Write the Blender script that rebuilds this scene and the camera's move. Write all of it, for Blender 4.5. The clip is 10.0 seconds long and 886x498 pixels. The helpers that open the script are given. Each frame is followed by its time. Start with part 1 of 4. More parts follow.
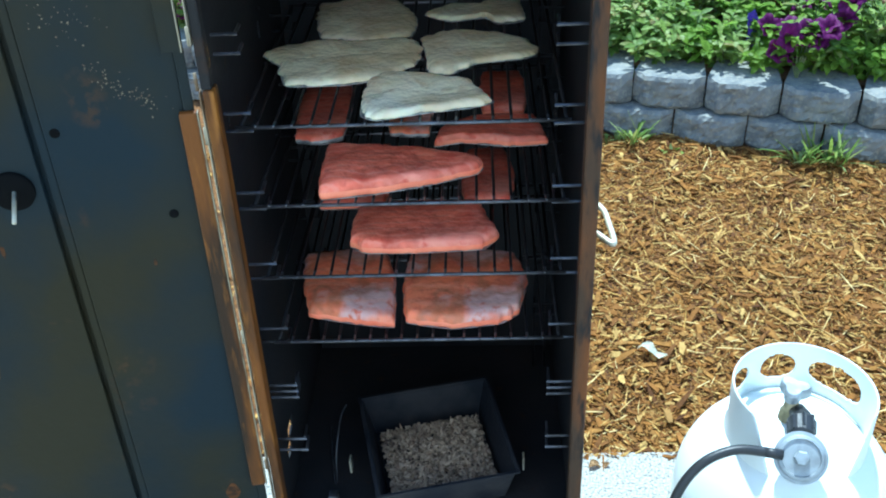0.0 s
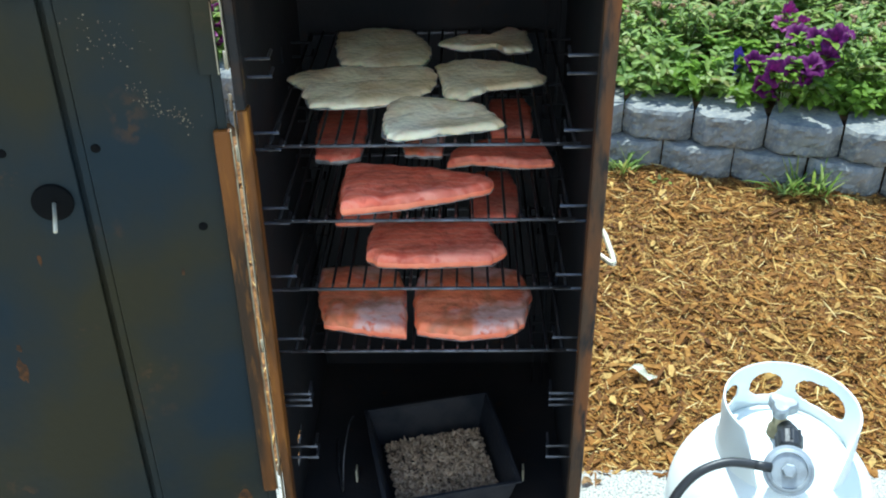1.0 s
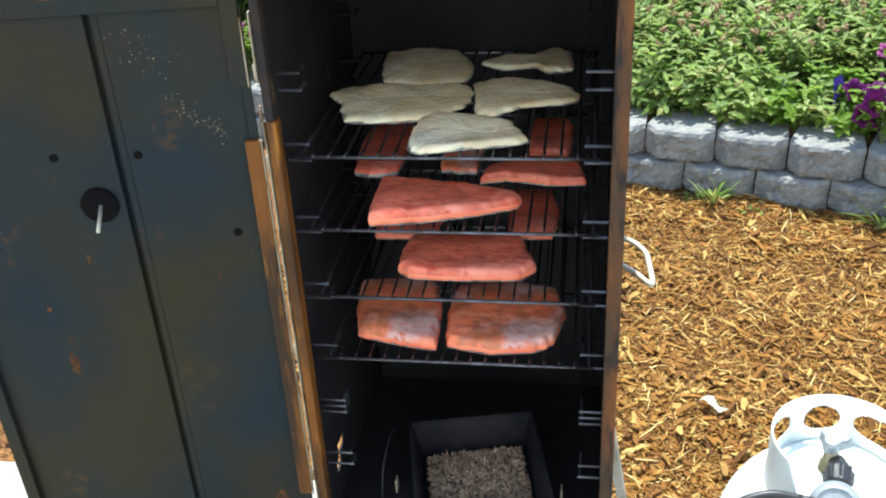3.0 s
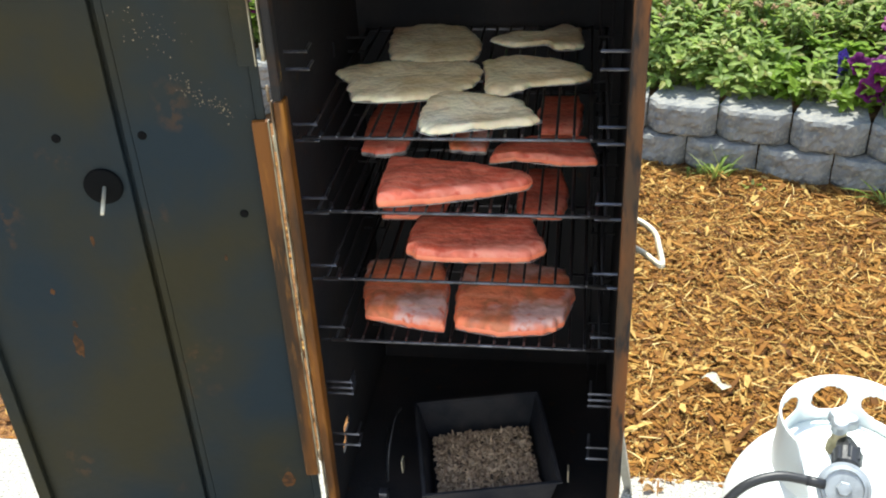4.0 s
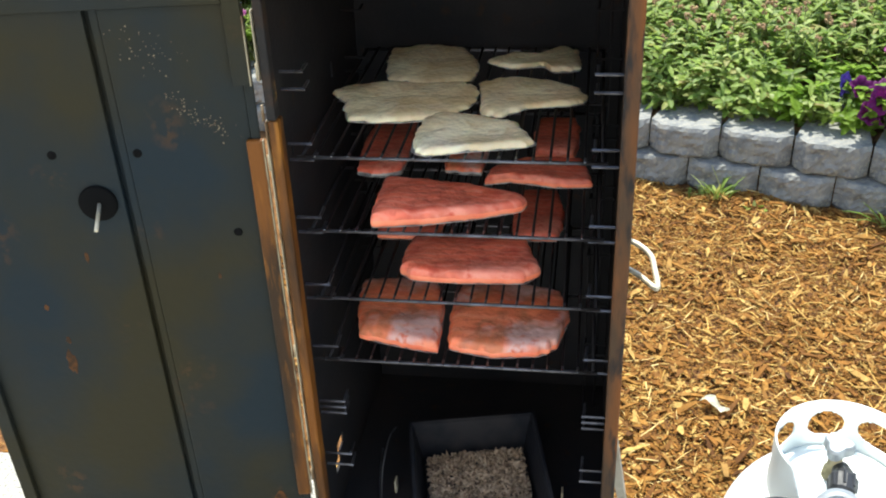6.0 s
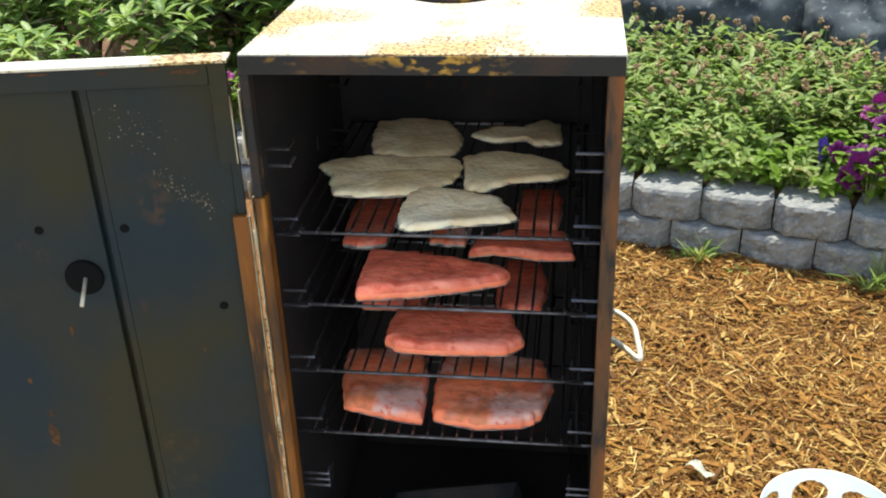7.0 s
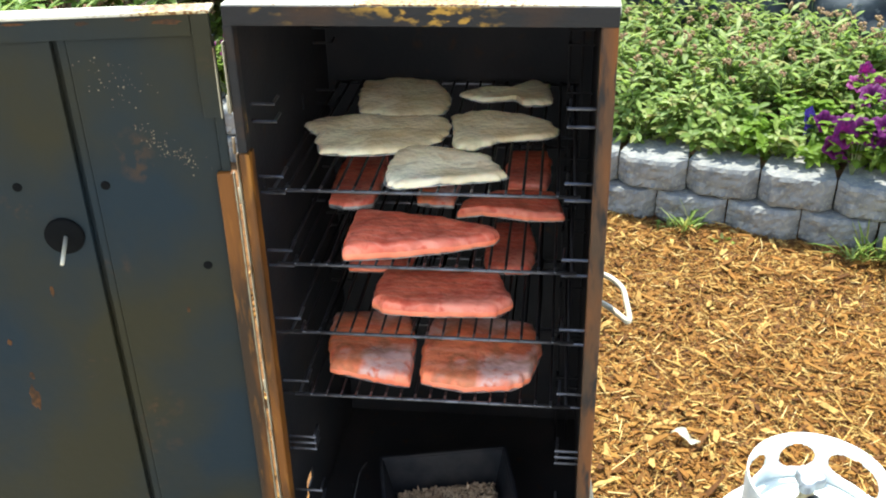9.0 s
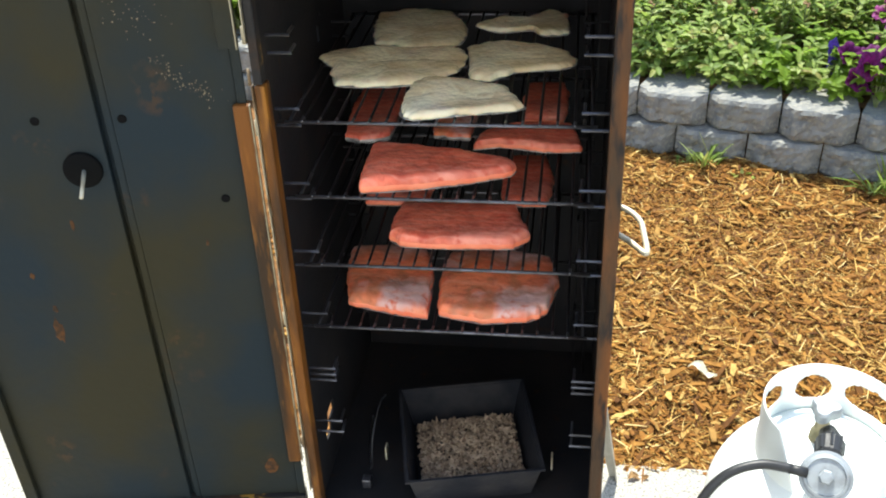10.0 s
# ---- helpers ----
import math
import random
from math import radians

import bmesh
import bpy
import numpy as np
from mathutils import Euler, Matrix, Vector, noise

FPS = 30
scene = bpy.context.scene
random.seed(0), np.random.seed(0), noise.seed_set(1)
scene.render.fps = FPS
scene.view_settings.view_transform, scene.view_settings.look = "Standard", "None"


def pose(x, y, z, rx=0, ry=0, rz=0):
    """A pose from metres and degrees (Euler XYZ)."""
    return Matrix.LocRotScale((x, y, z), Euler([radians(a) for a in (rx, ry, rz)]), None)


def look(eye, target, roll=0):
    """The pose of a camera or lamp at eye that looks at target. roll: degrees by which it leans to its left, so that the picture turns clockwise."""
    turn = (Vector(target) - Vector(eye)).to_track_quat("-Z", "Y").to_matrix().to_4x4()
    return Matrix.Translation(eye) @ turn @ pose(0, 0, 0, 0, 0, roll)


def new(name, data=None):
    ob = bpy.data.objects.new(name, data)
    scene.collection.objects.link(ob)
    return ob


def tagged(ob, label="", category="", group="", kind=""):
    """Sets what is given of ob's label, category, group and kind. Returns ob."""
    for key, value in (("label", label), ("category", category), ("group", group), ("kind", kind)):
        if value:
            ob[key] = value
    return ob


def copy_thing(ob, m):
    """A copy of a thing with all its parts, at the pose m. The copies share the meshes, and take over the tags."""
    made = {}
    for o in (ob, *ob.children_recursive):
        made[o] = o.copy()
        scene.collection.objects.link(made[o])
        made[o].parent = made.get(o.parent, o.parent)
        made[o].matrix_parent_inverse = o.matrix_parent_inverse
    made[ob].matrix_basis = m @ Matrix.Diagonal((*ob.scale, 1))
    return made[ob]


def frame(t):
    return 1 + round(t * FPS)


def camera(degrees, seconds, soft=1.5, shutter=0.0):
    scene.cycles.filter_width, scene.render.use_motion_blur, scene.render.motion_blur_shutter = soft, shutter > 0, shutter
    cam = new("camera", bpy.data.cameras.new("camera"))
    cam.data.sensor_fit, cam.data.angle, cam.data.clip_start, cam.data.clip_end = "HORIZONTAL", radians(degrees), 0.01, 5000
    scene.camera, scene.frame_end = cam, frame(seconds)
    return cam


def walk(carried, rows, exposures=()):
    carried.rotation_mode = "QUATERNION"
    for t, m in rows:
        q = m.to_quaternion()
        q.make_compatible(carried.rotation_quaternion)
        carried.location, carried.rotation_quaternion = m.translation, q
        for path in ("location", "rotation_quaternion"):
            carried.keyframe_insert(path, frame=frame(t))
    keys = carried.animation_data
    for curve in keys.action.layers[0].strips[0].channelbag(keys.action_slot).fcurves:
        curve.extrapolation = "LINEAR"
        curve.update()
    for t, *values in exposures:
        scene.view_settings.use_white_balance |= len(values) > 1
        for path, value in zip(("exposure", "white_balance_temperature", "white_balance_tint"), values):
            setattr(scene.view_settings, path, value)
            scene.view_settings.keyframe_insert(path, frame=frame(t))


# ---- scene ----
cam = camera(50.1, 10.0, soft=2.0)
PATH = [
    (0, (0.329, -1.008, 1.39), (0.247, 0.638, 0.257), -2.8),
    (0.5, (0.301, -1.05, 1.394), (0.205, 0.597, 0.262), -3.5),
    (1, (0.295, -1.071, 1.412), (0.252, 0.611, 0.331), -1.2),
    (1.5, (0.315, -1.08, 1.415), (0.184, 0.626, 0.38), -2.2),
    (2, (0.385, -1.104, 1.417), (0.153, 0.589, 0.378), -2.4),
    (2.5, (0.404, -1.079, 1.39), (0.109, 0.621, 0.378), -3.8),
    (2.7, (0.412, -1.094, 1.395), (0.118, 0.604, 0.38), -3.6),
    (3.8, (0.391, -1.075, 1.405), (0.087, 0.607, 0.368), -4.5),
    (4, (0.389, -1.073, 1.405), (0.106, 0.592, 0.334), -3.6),
    (4.5, (0.395, -1.075, 1.407), (0.151, 0.597, 0.338), -2.3),
    (5, (0.401, -1.073, 1.403), (0.158, 0.606, 0.344), -2.1),
    (6.3, (0.403, -1.066, 1.415), (0.1, 0.624, 0.388), -3.2),
    (6.5, (0.404, -1.065, 1.421), (0.122, 0.64, 0.414), -2.9),
    (7, (0.405, -1.067, 1.434), (0.136, 0.676, 0.491), -2.5),
    (7.5, (0.408, -1.074, 1.433), (0.161, 0.681, 0.506), -2.3),
    (8, (0.411, -1.077, 1.421), (0.174, 0.664, 0.465), -2.2),
    (8.5, (0.405, -1.067, 1.409), (0.148, 0.653, 0.421), -2.7),
    (9, (0.397, -1.062, 1.408), (0.165, 0.662, 0.42), -1.9),
    (9.5, (0.392, -1.066, 1.401), (0.14, 0.631, 0.374), -2.7),
    (10, (0.399, -1.067, 1.4), (0.133, 0.586, 0.306), -3.0),
]
EXPOSURES = [(0.0, 1.17, 4800, -8), (0.5, 0.67, 5100, -4), (1.0, 1.10, 5300, -4), (1.5, 1.22, 5500, -3), (2.0, 1.53, 5500, -3), (2.5, 1.47, 5600, -1), (4.0, 1.32, 6300, 4), (5.0, 1.32, 6300, 4), (6.5, 1.32, 6300, 4), (7.5, 0.91, 6400, 4), (8.0, 0.98, 6400, 4), (8.5, 1.44, 6300, 2), (9.0, 1.57, 6100, 3), (9.5, 1.42, 6100, 4), (10.0, 1.34, 6400, 4)]
walk(cam, [(t, look(eye, target, roll)) for t, eye, target, roll in PATH], EXPOSURES)

# ---- light ----
SUN_EL, SUN_AZ = 67.0, -8.0     # degrees up, and from +y towards +x
world = bpy.data.worlds.new("sky")
scene.world = world
world.use_nodes = True
wn = world.node_tree.nodes
sky = wn.new("ShaderNodeTexSky")
sky.sky_type, sky.sun_disc = "NISHITA", False
sky.sun_elevation, sky.sun_rotation = radians(SUN_EL), radians(SUN_AZ)
wn["Background"].inputs[1].default_value = 0.15
world.node_tree.links.new(sky.outputs[0], wn["Background"].inputs[0])
sun = new("sun", bpy.data.lights.new("sun", "SUN"))
sun.data.energy, sun.data.angle, sun.data.color = 3.8, radians(0.55), (1.0, 0.95, 0.86)
ce = math.cos(radians(SUN_EL))
SUN_DIR = Vector((ce * math.sin(radians(SUN_AZ)), ce * math.cos(radians(SUN_AZ)), math.sin(radians(SUN_EL))))
sun.matrix_world = look(SUN_DIR * 20, (0, 0, 0))


# ---- materials ----
def material(name, base, rough=0.6, metal=0.0, second=None, scale=8.0, mix=(0.4, 0.65), third=None, third_scale=30.0, third_mix=(0.55, 0.7),
             bump=0.0, bump_scale=60.0, vary=0.0, per_piece=False, rough2=None, stretch=(1, 1, 1), clear=0.0, sss=0.0, spec=0.5, cluster=None):
    """A surface of up to three colours mixed by noise at two scales, with grain and fine relief."""
    m = bpy.data.materials.new(name)
    m.use_nodes = True
    n, l = m.node_tree.nodes, m.node_tree.links
    out = n["Principled BSDF"]
    out.inputs["Roughness"].default_value, out.inputs["Metallic"].default_value = rough, metal
    out.inputs["Coat Weight"].default_value = clear
    out.inputs["Specular IOR Level"].default_value = spec
    out.inputs["Coat Roughness"].default_value = 0.15
    if sss:
        out.inputs["Subsurface Weight"].default_value = sss
        out.inputs["Subsurface Radius"].default_value = (1.0, 0.4, 0.25)
        out.inputs["Subsurface Scale"].default_value = 0.006
    co = n.new("ShaderNodeTexCoord")
    mp = n.new("ShaderNodeMapping")
    mp.inputs["Scale"].default_value = stretch
    l.new(co.outputs["Object"], mp.inputs["Vector"])
    col = n.new("ShaderNodeRGB")
    col.outputs[0].default_value = (*base, 1)
    now = col.outputs[0]

    def spots(sc, lo, hi, detail=6.0):
        t = n.new("ShaderNodeTexNoise")
        t.inputs["Scale"].default_value, t.inputs["Detail"].default_value = sc, detail
        l.new(mp.outputs[0], t.inputs["Vector"])
        r = n.new("ShaderNodeMapRange")
        r.inputs["From Min"].default_value, r.inputs["From Max"].default_value = lo, hi
        l.new(t.outputs["Fac"], r.inputs["Value"])
        return r.outputs[0]

    def blend(a, colour, fac):
        x = n.new("ShaderNodeMix")
        x.data_type = "RGBA"
        l.new(fac, x.inputs["Factor"])
        l.new(a, x.inputs[6])
        x.inputs[7].default_value = (*colour, 1)
        return x.outputs[2]

    if second:
        fac = spots(scale, *mix)
        now = blend(now, second, fac)
        if rough2 is not None:
            r = n.new("ShaderNodeMapRange")
            r.inputs["To Min"].default_value, r.inputs["To Max"].default_value = rough, rough2
            l.new(fac, r.inputs["Value"])
            l.new(r.outputs[0], out.inputs["Roughness"])
    if third:
        fac = spots(third_scale, *third_mix)
        if cluster:
            both = n.new("ShaderNodeMath")
            both.operation = "MULTIPLY"
            l.new(fac, both.inputs[0])
            l.new(spots(*cluster), both.inputs[1])
            fac = both.outputs[0]
        now = blend(now, third, fac)
    if vary:
        src = n.new("ShaderNodeObjectInfo").outputs["Random"] if per_piece else n.new("ShaderNodeNewGeometry").outputs["Random Per Island"]
        h = n.new("ShaderNodeHueSaturation")
        r = n.new("ShaderNodeMapRange")
        r.inputs["To Min"].default_value, r.inputs["To Max"].default_value = 1 - vary, 1 + vary
        l.new(src, r.inputs["Value"])
        l.new(r.outputs[0], h.inputs["Value"])
        l.new(now, h.inputs["Color"])
        now = h.outputs[0]
    l.new(now, out.inputs["Base Color"])
    if bump:
        t = n.new("ShaderNodeTexNoise")
        t.inputs["Scale"].default_value, t.inputs["Detail"].default_value = bump_scale, 5.0
        l.new(mp.outputs[0], t.inputs["Vector"])
        b = n.new("ShaderNodeBump")
        b.inputs["Strength"].default_value, b.inputs["Distance"].default_value = bump, 0.004
        l.new(t.outputs["Fac"], b.inputs["Height"])
        l.new(b.outputs[0], out.inputs["Normal"])
    return m


def ramp_material(name, colours, rough=0.7, bump=0.0, bump_scale=80.0, translucent=0.0, per_piece=False, spec=0.5):
    """Each island (or object) takes its own colour between those given, with fine grain."""
    m = bpy.data.materials.new(name)
    m.use_nodes = True
    n, l = m.node_tree.nodes, m.node_tree.links
    out = n["Principled BSDF"]
    out.inputs["Roughness"].default_value = rough
    out.inputs["Specular IOR Level"].default_value = spec
    src = n.new("ShaderNodeObjectInfo").outputs["Random"] if per_piece else n.new("ShaderNodeNewGeometry").outputs["Random Per Island"]
    r = n.new("ShaderNodeValToRGB")
    r.color_ramp.interpolation = "LINEAR"
    while len(r.color_ramp.elements) < len(colours):
        r.color_ramp.elements.new(0.5)
    for k, c in enumerate(colours):
        r.color_ramp.elements[k].position = k / max(1, len(colours) - 1)
        r.color_ramp.elements[k].color = (*c, 1)
    l.new(src, r.inputs[0])
    co = n.new("ShaderNodeTexCoord")
    t = n.new("ShaderNodeTexNoise")
    t.inputs["Scale"].default_value, t.inputs["Detail"].default_value = bump_scale, 4.0
    l.new(co.outputs["Object"], t.inputs["Vector"])
    h = n.new("ShaderNodeHueSaturation")
    g = n.new("ShaderNodeMapRange")
    g.inputs["From Min"].default_value, g.inputs["From Max"].default_value = 0.3, 0.7
    g.inputs["To Min"].default_value, g.inputs["To Max"].default_value = 0.7, 1.25
    l.new(t.outputs["Fac"], g.inputs["Value"])
    l.new(g.outputs[0], h.inputs["Value"])
    l.new(r.outputs[0], h.inputs["Color"])
    l.new(h.outputs[0], out.inputs["Base Color"])
    if bump:
        b = n.new("ShaderNodeBump")
        b.inputs["Strength"].default_value, b.inputs["Distance"].default_value = bump, 0.003
        l.new(t.outputs["Fac"], b.inputs["Height"])
        l.new(b.outputs[0], out.inputs["Normal"])
    if translucent:
        tr = n.new("ShaderNodeBsdfTranslucent")
        l.new(h.outputs[0], tr.inputs["Color"])
        ms = n.new("ShaderNodeMixShader")
        ms.inputs[0].default_value = translucent
        l.new(out.outputs[0], ms.inputs[1])
        l.new(tr.outputs[0], ms.inputs[2])
        l.new(ms.outputs[0], n["Material Output"].inputs["Surface"])
    return m


M_SOOT = material("sooty black steel", (0.015, 0.0152, 0.017), 0.6, 0.0, (0.024, 0.021, 0.021), 9, (0.4, 0.7), (0.035, 0.02, 0.012), 40, (0.62, 0.75), bump=0.15, bump_scale=120, spec=0.1)
# on the door's cap the pale base holds painted sunlight; the rust is real
M_TOP = material("sunlit pale enamel with rust", (0.6, 0.55, 0.43), 0.5, 0.0, (0.46, 0.32, 0.1), 5, (0.5, 0.6), (0.17, 0.075, 0.016), 200, (0.48, 0.55), bump=0.2, bump_scale=140, spec=0.3, cluster=(5, 0.46, 0.56))
M_DOOR = material("smoke-stained dark enamel", (0.012, 0.02, 0.026), 0.42, 0.0, (0.027, 0.024, 0.012), 3.2, (0.4, 0.6), (0.07, 0.038, 0.018), 60, (0.5, 0.6), bump=0.15, bump_scale=70, spec=0.13, cluster=(8, 0.6, 0.72))
M_RUST = material("brown rusty painted edge", (0.16, 0.058, 0.010), 0.5, 0.0, (0.035, 0.019, 0.009), 20, (0.42, 0.58), (0.26, 0.105, 0.016), 60, (0.55, 0.7), bump=0.2, bump_scale=160, stretch=(1, 1, 0.16), spec=0.2)
M_FRAME = material("dark rusted front edge", (0.024, 0.022, 0.021), 0.5, 0.0, (0.07, 0.034, 0.015), 10, (0.5, 0.7), (0.34, 0.19, 0.035), 90, (0.5, 0.58), bump=0.3, bump_scale=160, stretch=(0.5, 1, 1), spec=0.1, cluster=(11, 0.55, 0.64))
M_POST = material("dark brown edge with rust spots", (0.06, 0.036, 0.021), 0.5, 0.0, (0.22, 0.072, 0.014), 9, (0.47, 0.63), (0.022, 0.018, 0.016), 60, (0.52, 0.64), bump=0.25, bump_scale=160, stretch=(1, 1, 0.22), spec=0.15)
M_BAR = material("blackened rack bar", (0.016, 0.014, 0.015), 0.55, 0.0, (0.010, 0.008, 0.008), 30, (0.4, 0.65), spec=0.2)
M_WIRE = material("greasy dark rack wire", (0.15, 0.15, 0.17), 0.3, 0.8, (0.06, 0.055, 0.055), 30, (0.4, 0.65))
M_CHROME = material("worn bright rod", (0.6, 0.54, 0.4), 0.4, 0.2, (0.42, 0.34, 0.2), 30, (0.55, 0.7))
M_WHITE = material("white tank paint", (0.8, 0.83, 0.8), 0.38, 0.0, (0.72, 0.77, 0.74), 7, (0.4, 0.7), bump=0.04, bump_scale=120)
M_CONC = material("exposed aggregate concrete", (0.33, 0.305, 0.255), 0.85, 0.0, (0.15, 0.145, 0.125), 170, (0.5, 0.6), (0.45, 0.42, 0.35), 230, (0.52, 0.6), bump=0.5, bump_scale=170)
M_EARTH = material("dark bark mould", (0.09, 0.045, 0.018), 0.95, 0.0, (0.16, 0.08, 0.03), 30, (0.4, 0.6), bump=0.8, bump_scale=60)
M_BLOCK = material("grey split-face block", (0.24, 0.238, 0.222), 0.9, 0.0, (0.17, 0.174, 0.17), 22, (0.42, 0.62), (0.29, 0.275, 0.235), 80, (0.5, 0.62), bump=1.0, bump_scale=45, vary=0.1, per_piece=True, spec=0.1)
M_RUBBER = material("black rubber", (0.02, 0.02, 0.021), 0.45, bump=0.1, bump_scale=200)
M_ZINC = material("dull cast zinc", (0.36, 0.385, 0.40), 0.5, 0.5, (0.26, 0.275, 0.28), 40, (0.45, 0.6), bump=0.1)
M_BRASS = material("grimy brass", (0.4, 0.34, 0.2), 0.4, 0.7, (0.2, 0.17, 0.1), 40, (0.45, 0.6))
M_PAN = material("burnt steel pan", (0.016, 0.017, 0.022), 0.6, 0.1, (0.034, 0.032, 0.034), 14, (0.45, 0.65), bump=0.25, bump_scale=90, spec=0.15)
M_CHIPS = ramp_material("charred wood chips", [(0.10, 0.065, 0.045), (0.36, 0.25, 0.16), (0.5, 0.37, 0.25), (0.24, 0.15, 0.10)], 0.85, 0.4)
M_MULCH = ramp_material("bark mulch chips", [(0.072, 0.028, 0.007), (0.180, 0.076, 0.014), (0.270, 0.129, 0.025), (0.198, 0.087, 0.016), (0.432, 0.276, 0.081), (0.153, 0.061, 0.011), (0.243, 0.104, 0.018), (0.099, 0.040, 0.009)], 0.85, 0.5, spec=0.2)
M_STRAW = ramp_material("pale straw sliver", [(0.52, 0.33, 0.09), (0.44, 0.25, 0.055), (0.64, 0.48, 0.2)], 0.7, 0.3, spec=0.2)
M_LEAF = ramp_material("leaf green", [(0.10, 0.17, 0.025), (0.19, 0.28, 0.045), (0.31, 0.40, 0.085), (0.17, 0.25, 0.055), (0.42, 0.48, 0.17), (0.24, 0.34, 0.05), (0.36, 0.31, 0.11)], 0.55, 0.1, 60, 0.5, spec=0.3)
M_LEAF2 = ramp_material("yellow-green leaf", [(0.17, 0.28, 0.03), (0.26, 0.38, 0.045), (0.2, 0.31, 0.05)], 0.55, 0.1, 60, 0.55, spec=0.2)
M_SHRUB = ramp_material("glossy shrub leaf", [(0.15, 0.25, 0.05), (0.25, 0.37, 0.075), (0.35, 0.45, 0.10), (0.2, 0.3, 0.10)], 0.45, 0.1, 60, 0.45, spec=0.35)
M_STEM = ramp_material("stem", [(0.12, 0.16, 0.06), (0.16, 0.17, 0.08)], 0.7)
M_BARK = material("twig bark", (0.36, 0.28, 0.20), 0.9, 0.0, (0.2, 0.15, 0.11), 30, (0.4, 0.6), bump=0.5)
M_DRY = ramp_material("dried flower head", [(0.22, 0.13, 0.06), (0.33, 0.21, 0.1), (0.27, 0.17, 0.09)], 0.9, 0.5)
M_TAN = material("tan dry leaf", (0.42, 0.26, 0.11), 0.8, 0.0, (0.3, 0.17, 0.06), 60, (0.4, 0.6), bump=0.3)
M_BED = material("golden bark crumbs", (0.16, 0.068, 0.016), 0.95, 0.0, (0.09, 0.036, 0.01), 40, (0.4, 0.6), (0.26, 0.125, 0.034), 160, (0.52, 0.62), bump=0.8, bump_scale=140)
M_PURPLE = ramp_material("petunia petal", [(0.06, 0.004, 0.055), (0.11, 0.007, 0.09), (0.04, 0.004, 0.045)], 0.6, 0.1, 60, 0.25, spec=0.2)
M_PINK = ramp_material("magenta petal", [(0.26, 0.006, 0.13), (0.2, 0.006, 0.15)], 0.6, 0.1, 60, 0.3)
M_VIOLET = ramp_material("violet petal", [(0.05, 0.025, 0.26), (0.08, 0.04, 0.34)], 0.6, 0.1, 60, 0.3)
M_ROCK = material("grey boulder", (0.085, 0.096, 0.10), 0.9, 0.0, (0.036, 0.043, 0.05), 6, (0.42, 0.6), (0.15, 0.158, 0.15), 40, (0.58, 0.7), bump=1.0, bump_scale=14, spec=0.15)


